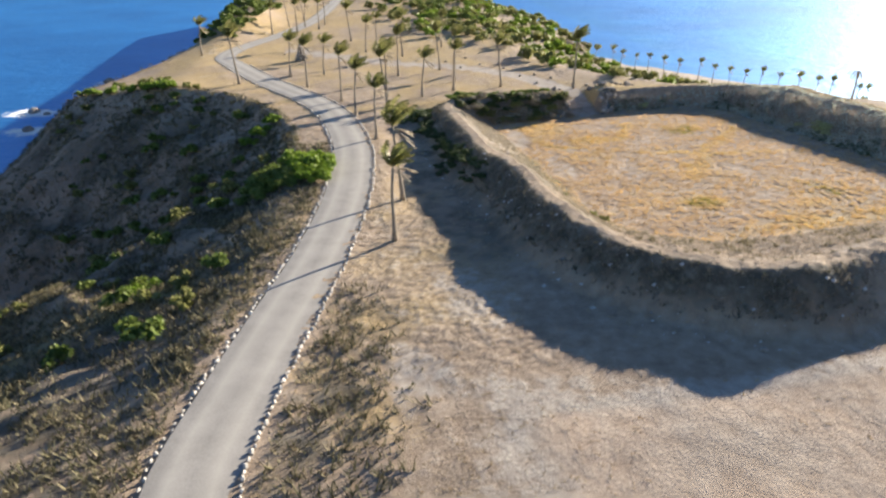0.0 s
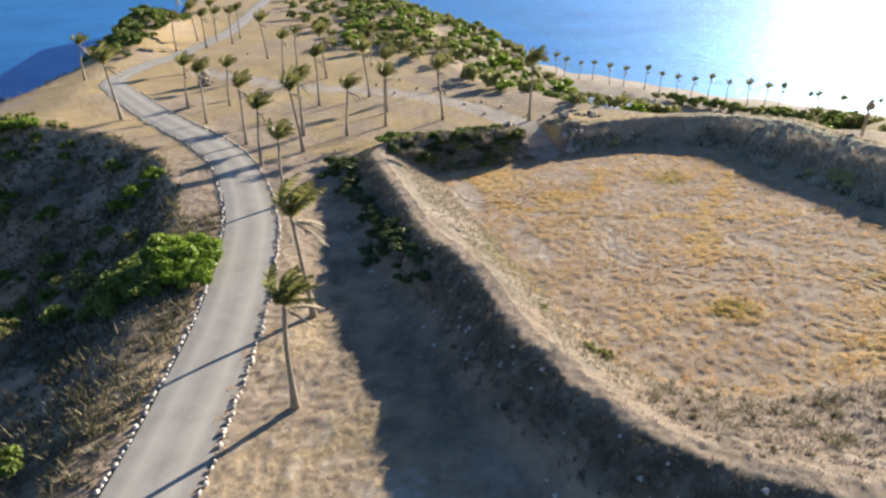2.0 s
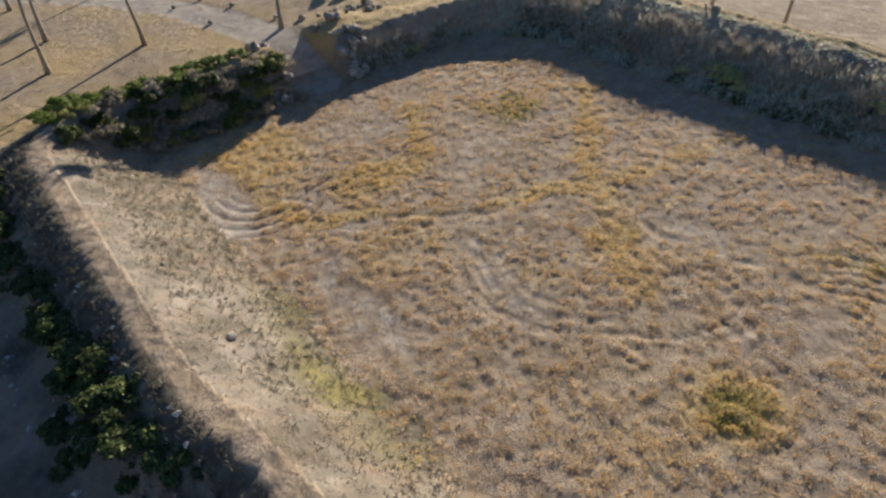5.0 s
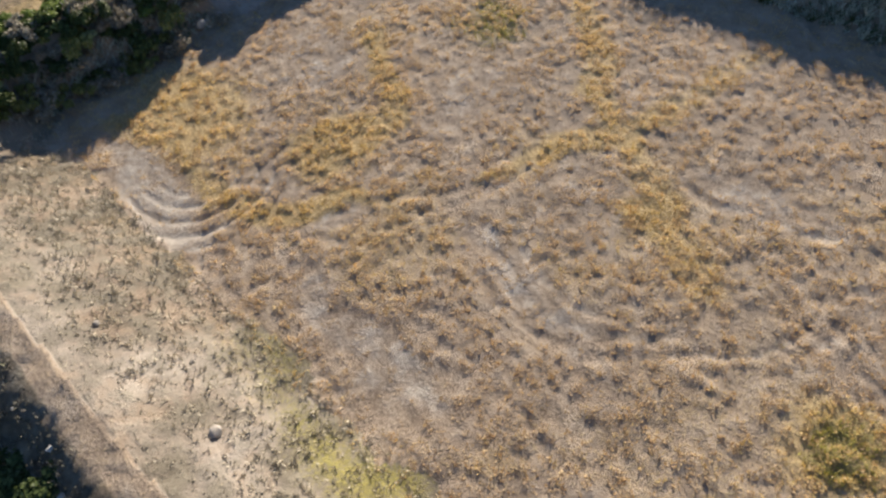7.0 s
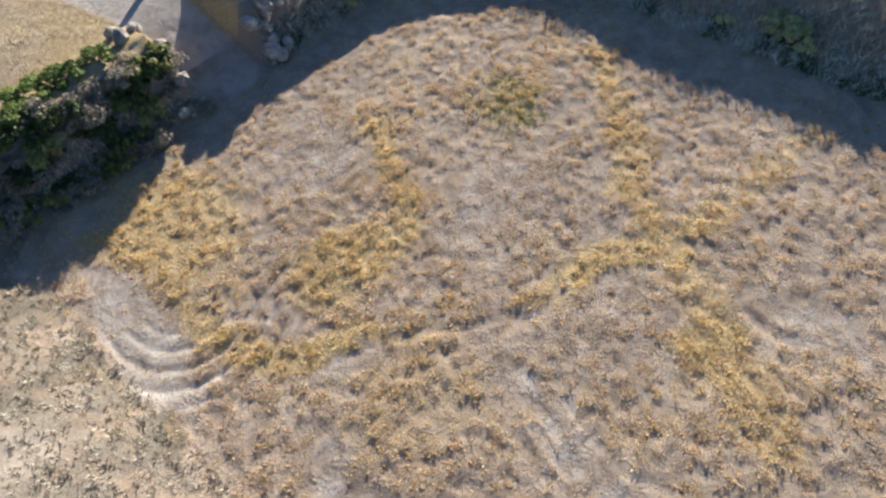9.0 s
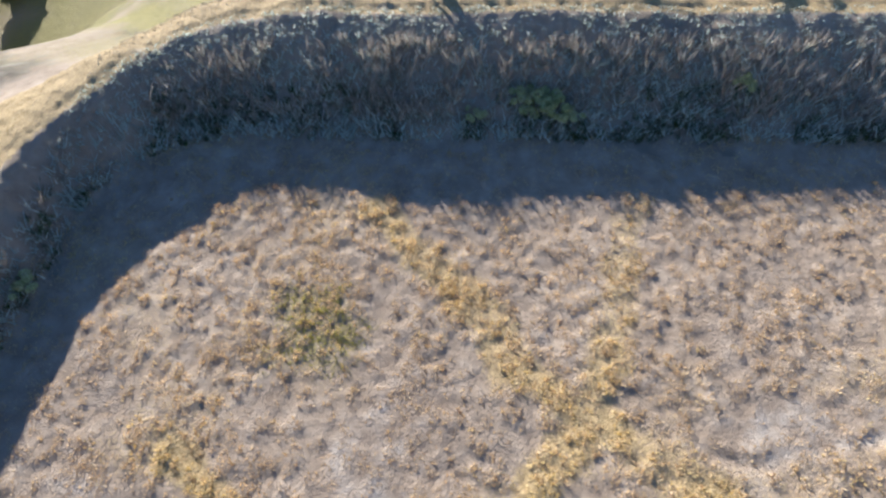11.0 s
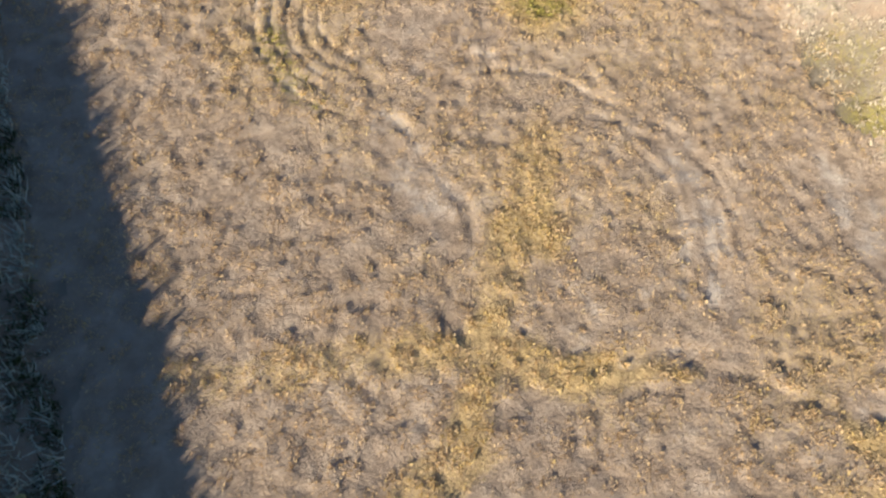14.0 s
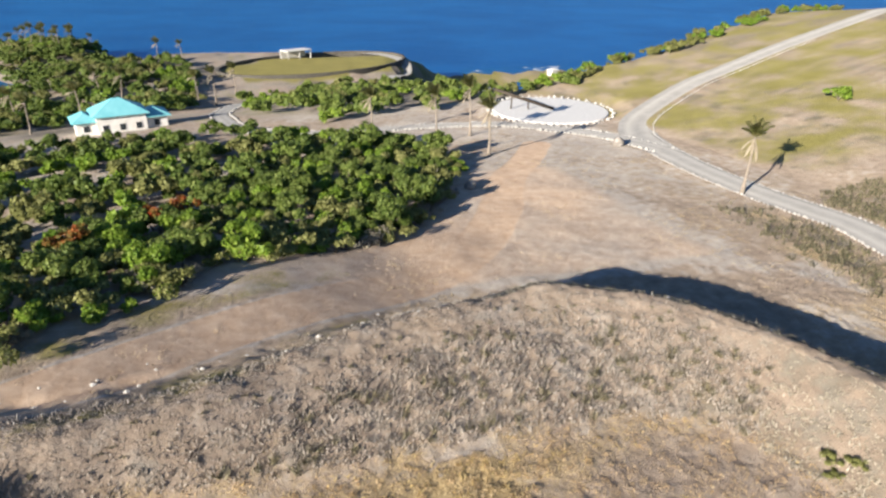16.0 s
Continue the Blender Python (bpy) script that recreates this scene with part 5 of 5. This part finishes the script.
bank_growth("bank_heath", face & (d > 1.0) & ((d <= crest + 0.4) | ((x > 28) & (d < crest + foot * 0.5))) & heath & (u < 0.85), 0.12 + 0.30 * u ** 2, 7, 0.6, 19, M_HEATH, "grey-pink dry heath over the bank's near slope", "brush")
spot = face & (d > 1.0) & (d <= crest) & heath & (r.rand(len(x)) < 0.035)
bank_growth("dark_tufts", spot, 0.25 + 0.25 * u, 26, 0.9, 20, M_SCRUB, "dark low tufts dotted over the dry heath", "tufts")

x, y, r = sample(110000, -62, 3.5, 12, 150, 11)
out = outside(x, y, RIM)
verge = r.rand(len(x)) < 0.75 * ellipse(x, y, -2.2, 25.5, 3.4, 10.0, 0, 0.6)
keep = ((out > -6.5 * (y < 70) - 0.5) & (x < -3 + 0.04 * (y - 50)) | verge) & (polyline_distance(x, y, ROAD[::3])[0] > 2.7) & (out < 45) & (r.rand(len(x)) < 0.36 + 1.5 * (fbm(x, y, 3.5, 58) - 0.42)) & (np.hypot(x, y - 40) < 60 + 60 * r.rand(len(x)))
x, y = x[keep], y[keep]
z = ground_height(x, y)
stuff("slope_scrub", tuft_mesh("slope_scrub", x, y, z, 7, 0.18 + 0.5 * r.rand(len(x)) ** 2, 0.05, 0.7, 12, 0.18), M_SCRUB, "low brown scrub and dry grass over the seaward slope", "scrub")

x, y, r = sample(70000, -12, 50, -6, 92, 13)
d, crest, foot, *_ = bank(x, y)
dr = polyline_distance(x, y, ROAD[::3])[0]
dt = polyline_distance(x, y, TRACK[::3])[0]
keep = (d > crest + foot * 0.8) & (dr > 2.4) & (dt > 1.5) & (outside(x, y, RIM) < 0) & (r.rand(len(x)) < 0.07 + 0.9 * (fbm(x, y, 5, 59) - 0.45 - 0.12 * step(25, 20, y) * step(5, 11, x))) & (np.hypot(x + 2, y - 40) < 55)
x, y = x[keep], y[keep]
stuff("dry_grass", tuft_mesh("dry_grass", x, y, ground_height(x, y), 6, 0.06 + 0.14 * r.rand(len(x)) ** 2, 0.024, 1.1, 14), M_STRAW, "sparse dry grass tufts on trodden earth", "grass")

x, y, r = sample(5200, 5, 50, 20, 70, 21)
d, crest, foot, w, left, near = bank(x, y)
pick = (d > crest + 1.0) & (d < crest + foot + 1.5) & (left * w + near * (1 - w) > 0.5) & (r.rand(len(x)) < 0.3)
x, y = x[pick], y[pick]
z = ground_height(x, y)
size = 0.05 + 0.16 * r.rand(len(x)) ** 3
corners = np.array([(1, 0, 0.1), (0.2, 0.9, 0), (-0.9, 0.3, 0.15), (-0.4, -0.8, 0), (0.1, 0.05, 0.8)])
v = np.stack([x, y, z], -1)[:, None] + corners[None] * size[:, None, None] * r.uniform(0.7, 1.3, (len(x), 5, 1))
i = np.arange(len(x))[:, None] * 5
f = np.concatenate([i + np.array(t) for t in ((0, 1, 4), (1, 2, 4), (2, 3, 4), (3, 0, 4))])
stuff("loose_stones", raw_mesh("loose_stones", v.reshape(-1, 3), f), M_STONE, "small pale stones lying on the bank's outer face", "stones")

# ---- stone things ----
ROCKS = [rock_mesh("boulder", 100 + k, 2) for k in range(5)]
SMALL = [rock_mesh("stone", 200 + k, 1) for k in range(5)]
for me in ROCKS:
    me.materials.append(M_ROCK)
for me in SMALL:
    me.materials.append(M_STONE)


def boulder(x, y, size, label, group, turn=0.0, sink=0.2, tilt=0.0, mesh=None):
    ob = new("boulder", mesh or ROCKS[int(abs(x * 13 + y * 7)) % 5])
    z = max(ground_z(x, y), SEA - 0.3)
    ob.matrix_basis = Matrix.Translation((x, y, z + size * (0.36 - sink))) @ Euler((radians(tilt), radians(tilt * 0.6), radians(turn))).to_matrix().to_4x4() @ Matrix.Diagonal((size, size, size, 1))
    return tagged(ob, label, "boulder", group)


rr = random.Random(4)
for k in range(50):                                        # blasted rock at both cheeks of the gap
    side = -1 if k % 3 == 0 else 1
    y = rr.uniform(78.6, 84.5)
    x = 30.1 + side * rr.uniform(2.0, 3.4 if side < 0 else 4.4)
    boulder(x, y, rr.uniform(0.4, 1.05), "pale grey broken boulder heaped at the gap in the bank", "boulders at the gap", rr.uniform(0, 360), 0.12, rr.uniform(-25, 25))
for k in range(16):
    boulder(rr.uniform(33, 39), rr.uniform(84.5, 88), rr.uniform(0.35, 0.8), "grey boulder in a loose row behind the bank", "boulders behind the bank", rr.uniform(0, 360), 0.15, rr.uniform(-25, 25))
for x, y, s in ((14.6, 58.1, 0.5), (15.4, 61.0, 0.22), (13.9, 64.0, 0.3), (48.8, 66.0, 0.55), (49.2, 63.4, 0.4), (48.4, 69.3, 0.3), (20.4, 24.9, 0.5), (12.8, 35.4, 0.35), (12.1, 40.8, 0.4), (11.5, 39.1, 0.3), (47.8, 54.5, 0.2),
                (50.2, 53.3, 0.25), (12.7, 33.4, 0.25), (16.1, 29.2, 0.3), (47.1, 56.4, 0.16), (49.0, 71.6, 0.35)):
    boulder(x, y, s, "pale boulder showing through the grass of the bank", "stones on the bank", x * 50, 0.2, 10)
boulder(19.2, 2.4, 1.5, "white boulder on a bare pad of earth", "pale boulders", 30, 0.15)
boulder(20.8, 3.1, 0.6, "white boulder on a bare pad of earth", "pale boulders", 80, 0.15)
boulder(-5.4, -10.6, 1.8, "large pale boulder where the roads fork", "pale boulders", 15, 0.1)
for x, y, z in ((-87, 252, 4.5), (-82, 249, 2.6), (-97, 211, 4.0), (-92, 208, 2.2), (-90, 190, 3.6), (-86, 192, 2.0), (-70, 226, 3.0), (-64, 214, 2.4)):
    boulder(x, y, z, "dark wet rock awash in white surf below the cliff", "rocks awash", x * 31, 0.25, 12)
for k in range(18):
    boulder(rr.uniform(80, 104), rr.uniform(-130, -74), rr.uniform(1.0, 2.6), "pale grey rock on the far shore", "far shore rocks", rr.uniform(0, 360), 0.2, 10)


def cairn(x, y):
    """A tall upright heap of dark stones."""
    thing = tagged(new("stone_cairn"), "tall dark cairn of stacked stones on dry grass", "cairn")
    thing.matrix_basis = Matrix.Translation((x, y, ground_z(x, y)))
    k = 0
    for lvl, (n, rad, z, s) in enumerate(((7, 0.85, 0.35, 1.0), (6, 0.65, 1.0, 0.95), (4, 0.45, 1.7, 0.85), (3, 0.28, 2.3, 0.75), (1, 0.0, 2.9, 0.8))):
        for i in range(n):
            a = i * math.tau / n + lvl
            part("stone", ROCKS[k % 5], None, thing, at=Matrix.Translation((rad * math.cos(a), rad * math.sin(a), z)) @ Euler((k, k * 2, k * 3)).to_matrix().to_4x4() @ Matrix.Diagonal((s, s, s, 1)))
            k += 1


cairn(-8.8, 126.5)
for i, (x, y) in enumerate(((20.9, 117.1), (22.1, 109.8), (25.2, 105.1), (18.5, 108.0), (28.3, 97.9), (30.0, 94.7), (31.7, 89.8), (25.9, 97.4), (27.1, 92.3), (16.9, 114.6), (12.7, 119.3), (-12.4, 133.4), (-3.0, 152.4))):
    boulder(x, y, 0.5, "squat dark stone marking the dirt track's edge", "track stones", i * 40, 0.05, 0)

# ---- the round plaza with its sundial ----
M_GRAVEL = plain_material("white_gravel", [(0.3, (0.66, 0.64, 0.60)), (0.7, (0.86, 0.84, 0.80))], 0.25, 0.9, 0.5, 0.03)
M_BEAM = plain_material("dark_timber", [(0.3, (0.035, 0.028, 0.022)), (0.7, (0.10, 0.08, 0.06))], 0.3, 0.7)
bm = bmesh.new()
bmesh.ops.create_cone(bm, segments=72, radius1=PLAZA[2] + 0.15, radius2=PLAZA[2], depth=0.24, cap_ends=True, matrix=Matrix.Translation((PLAZA[0], PLAZA[1], PLAZA_Z + 0.06)))
plaza = tagged(part("plaza", bm, M_GRAVEL), "round plaza of white gravel with a stone rim", "plaza", kind="structure")
for k in range(56):
    a = k * math.tau / 56 + rr.uniform(-0.02, 0.02)
    s = rr.uniform(0.45, 0.8)
    rad = PLAZA[2] + 0.75 + rr.uniform(-0.1, 0.25)
    part("rim_stone", SMALL[k % 5], None, plaza, at=Matrix.Translation((PLAZA[0] + rad * math.cos(a), PLAZA[1] + rad * math.sin(a), PLAZA_Z + 0.15)) @ Matrix.Rotation(a * 3, 4, "Z") @ Matrix.Diagonal((s, s, s, 1)))
dial = tagged(new("sundial"), "giant sundial with a slanting dark beam on posts", "sundial")
dial.matrix_basis = Matrix.Translation((PLAZA[0], PLAZA[1], PLAZA_Z + 0.18))
lo, hi = Vector((-0.5, 0.4, 0.12)), Vector((8.6, -3.0, 3.1))
part("beam", tube(bmesh.new(), [lo, lo.lerp(hi, 0.5), hi], [0.26, 0.26, 0.26], 4), M_BEAM, dial)
for t in (0.42, 0.70):
    p = lo.lerp(hi, t)
    part("post", tube(bmesh.new(), [(p.x, p.y, -0.3), (p.x, p.y, p.z)], [0.12, 0.12], 6), M_BEAM, dial)

# ---- house with the turquoise roof ----
M_ROOF = plain_material("turquoise_metal_roof", [(0.3, (0.16, 0.50, 0.55)), (0.7, (0.26, 0.62, 0.66))], 2.0, 0.45, 0.1, 0.01)
M_WALL = plain_material("white_render", [(0.3, (0.62, 0.60, 0.56)), (0.7, (0.80, 0.78, 0.74))], 1.2, 0.8, 0.1, 0.01)
M_PANE = plain_material("dark_window", [(0.3, (0.02, 0.025, 0.03)), (0.7, (0.05, 0.06, 0.07))], 1.0, 0.15, 0)


def hip_roof(bm, x0, y0, x1, y1, z, rise, over=0.7, thick=0.18):
    x0, y0, x1, y1 = x0 - over, y0 - over, x1 + over, y1 + over
    h = min(x1 - x0, y1 - y0) / 2
    if x1 - x0 > y1 - y0:
        ridge = [(x0 + h, (y0 + y1) / 2), (x1 - h, (y0 + y1) / 2)]
    else:
        ridge = [((x0 + x1) / 2, y0 + h), ((x0 + x1) / 2, y1 - h)]
    low = [bm.verts.new((x, y, z - thick)) for x, y in ((x0, y0), (x1, y0), (x1, y1), (x0, y1))]
    eave = [bm.verts.new((x, y, z)) for x, y in ((x0, y0), (x1, y0), (x1, y1), (x0, y1))]
    a, b = (bm.verts.new((x, y, z + rise)) for x, y in ridge)
    bm.faces.new(low[::-1])
    for k in range(4):
        bm.faces.new((low[k], low[(k + 1) % 4], eave[(k + 1) % 4], eave[k]))
    if x1 - x0 > y1 - y0:
        for f in ((eave[0], eave[1], b, a), (eave[1], eave[2], b), (eave[2], eave[3], a, b), (eave[3], eave[0], a)):
            bm.faces.new(f)
    else:
        for f in ((eave[0], eave[1], a), (eave[1], eave[2], b, a), (eave[2], eave[3], b), (eave[3], eave[0], a, b)):
            bm.faces.new(f)
    return bm


def house(x, y, z, turn):
    thing = tagged(new("house"), "white house with turquoise hipped metal roofs among trees", "house")
    thing.matrix_basis = pose(x, y, z, 0, 0, turn) @ Matrix.Diagonal((0.72, 0.72, 0.8, 1))
    for k, (x0, y0, x1, y1, h, rise) in enumerate(((-5, -4.2, 5, 4.2, 4.0, 2.6), (-9.5, -3.2, -5, 3.2, 2.9, 1.4), (5, -3.4, 9, 3.0, 3.0, 1.4))):
        wall = part("wall", box(bmesh.new(), x0, y0, -3, x1, y1, h), M_WALL, thing)
        part("roof", hip_roof(bmesh.new(), x0, y0, x1, y1, h + 0.02, rise, 0.8), M_ROOF, thing, "turquoise hipped metal roof")
        for i in range(3 if k == 0 else 1):
            for side in (y0, y1):
                xc = x0 + (i + 0.5 if k == 0 else 0.5) * (x1 - x0) / (3 if k == 0 else 1)
                win = part("window", box(bmesh.new(), xc - 0.7, side - 0.06, 0.9, xc + 0.7, side + 0.06, 2.3), M_WALL, wall)
                win.matrix_basis = Matrix.Identity(4)
                part("pane", box(bmesh.new(), xc - 0.58, side - 0.09, 1.0, xc + 0.58, side + 0.09, 2.2), M_PANE, thing)
    return thing


HOUSE = (56.5, -58.0)
house(HOUSE[0], HOUSE[1], ground_z(*HOUSE) - 0.2, 14)


def pavilion(x, y, z, turn):
    thing = tagged(new("pavilion"), "low white pavilion with a flat roof on the lawn's edge", "pavilion")
    thing.matrix_basis = pose(x, y, z, 0, 0, turn)
    part("roof", box(bmesh.new(), -5, -2.5, 2.5, 5, 2.5, 2.8), M_WALL, thing)
    part("back_wall", box(bmesh.new(), -5, -2.4, -0.2, 5, -2.1, 2.5), M_WALL, thing)
    for px in (-4.6, 0, 4.6):
        part("post", box(bmesh.new(), px - 0.12, 2.1, -0.2, px + 0.12, 2.34, 2.5), M_WALL, thing)
    return thing


pavilion(14, -184, -15.9, 25)
# lawn's wall and its approach
M_HEDGE = plain_material("dark_stone_wall", [(0.3, (0.05, 0.045, 0.04)), (0.7, (0.15, 0.14, 0.12))], 0.5, 0.9, 0.8, 0.08)
wallv, wallf = [], []
for k in range(97):
    a = k * math.tau / 96
    for rad, z in ((1.0, -21.0), (1.0, -15.3), (1.03, -15.3), (1.03, -21.0)):
        u, v = 33 * rad * math.cos(a), 20 * rad * math.sin(a)
        wallv.append((9 + 0.93 * u - 0.37 * v, -169 + 0.37 * u + 0.93 * v, z))
    if k:
        i = 4 * (k - 1)
        wallf += [(i + j, i + (j + 1) % 4, i + 4 + (j + 1) % 4, i + 4 + j) for j in range(4)]
tagged(part("retaining_wall", raw_mesh("retaining_wall", wallv, wallf), M_HEDGE), "dark low stone wall round the oval lawn", "wall", kind="structure")


def hut(x, y):
    z = ground_z(x, y)
    thing = tagged(new("beach_hut"), "small white beach hut with a pale roof by the sand", "hut")
    thing.matrix_basis = pose(x, y, max(z, SEA + 0.5), 0, 0, 20)
    part("wall", box(bmesh.new(), -2, -1.4, -0.5, 2, 1.4, 2.0), M_WALL, thing)
    part("roof", hip_roof(bmesh.new(), -2, -1.4, 2, 1.4, 2.02, 0.8, 0.3), M_WALL, thing)


hut(-96, -198)

# ---- kerb stones, the nearest as pieces of the road ----
def road_edge(line, half, spacing, r):
    P = np.array(line)
    T = np.gradient(P, axis=0)
    T /= np.linalg.norm(T, axis=1, keepdims=True)
    run = np.concatenate([[0], np.cumsum(np.linalg.norm(np.diff(P, axis=0), axis=1))])
    for side in (-1, 1):
        s = 0.0
        while s < run[-1]:
            x, y = np.interp(s, run, P[:, 0]), np.interp(s, run, P[:, 1])
            tx, ty = np.interp(s, run, T[:, 0]), np.interp(s, run, T[:, 1])
            o = half + r.uniform(-0.07, 0.12)
            yield float(x - ty * side * o), float(y + tx * side * o), math.atan2(ty, tx), side
            s += spacing * r.uniform(0.75, 1.35)


rest_v, rest_f, nearest = [], [], 0
stone_arrays = []
for me in SMALL:
    stone_arrays.append((np.array([v.co for v in me.vertices]), np.array([p.vertices for p in me.polygons])))
edge = [(ROAD, 2.12, 0.40), (BRANCH, 1.75, 0.55)]
count = 0
for li, (line, half, spacing) in enumerate(edge):
    pts = list(road_edge(line, half, spacing, random.Random(60 + li)))
    zs = land(np.array([p[0] for p in pts]), np.array([p[1] for p in pts]))
    for k, ((x, y, a, side), z) in enumerate(zip(pts, zs)):
        if li == 0 and (y > 124 or x < -70):
            continue
        if li == 0 and -24 < y < -6 and side > 0:
            continue
        s = rr.uniform(0.20, 0.40) if li == 0 else rr.uniform(0.3, 0.6)
        m = Matrix.Translation((x, y, z + s * 0.22)) @ Matrix.Rotation(a + rr.uniform(-0.4, 0.4), 4, "Z") @ Matrix.Diagonal((s * 1.15, s * 0.9, s, 1))
        if li == 0 and 27 < y < 82 and nearest < 300:
            part("kerb_stone", SMALL[k % 5], None, road, at=m)
            nearest += 1
        else:
            v, f = stone_arrays[k % 5]
            mm = np.array(m)
            rest_f.append(f + len(rest_v) * len(v))
            rest_v.append(v @ mm[:3, :3].T + mm[:3, 3])
me = raw_mesh("road_edge_stones", np.concatenate(rest_v), np.concatenate(rest_f))
stuff("road_edge_stones", me, M_STONE, "rough pale stones lining the roads", "stones")

# ---- low wall climbing the hillside ----
line = smooth_line([(72, 86), (82, 94.5), (97, 103), (112, 108), (124, 111)], 1.5)
verts, faces = [], []
for k, (x, y) in enumerate(line):
    z = ground_z(x, y)
    for dx, dz in ((-0.25, -0.3), (-0.2, 0.75), (0.2, 0.75), (0.25, -0.3)):
        verts.append((x + dx * -0.35, y + dx, z + dz + 0.06 * math.sin(k * 1.7)))
    if k:
        i = 4 * (k - 1)
        faces += [(i + j, i + (j + 1) % 4, i + 4 + (j + 1) % 4, i + 4 + j) for j in range(4)]
tagged(part("hillside_wall", raw_mesh("hillside_wall", verts, faces), M_HEDGE), "low dark stone wall climbing the dry hillside", "wall", kind="structure")
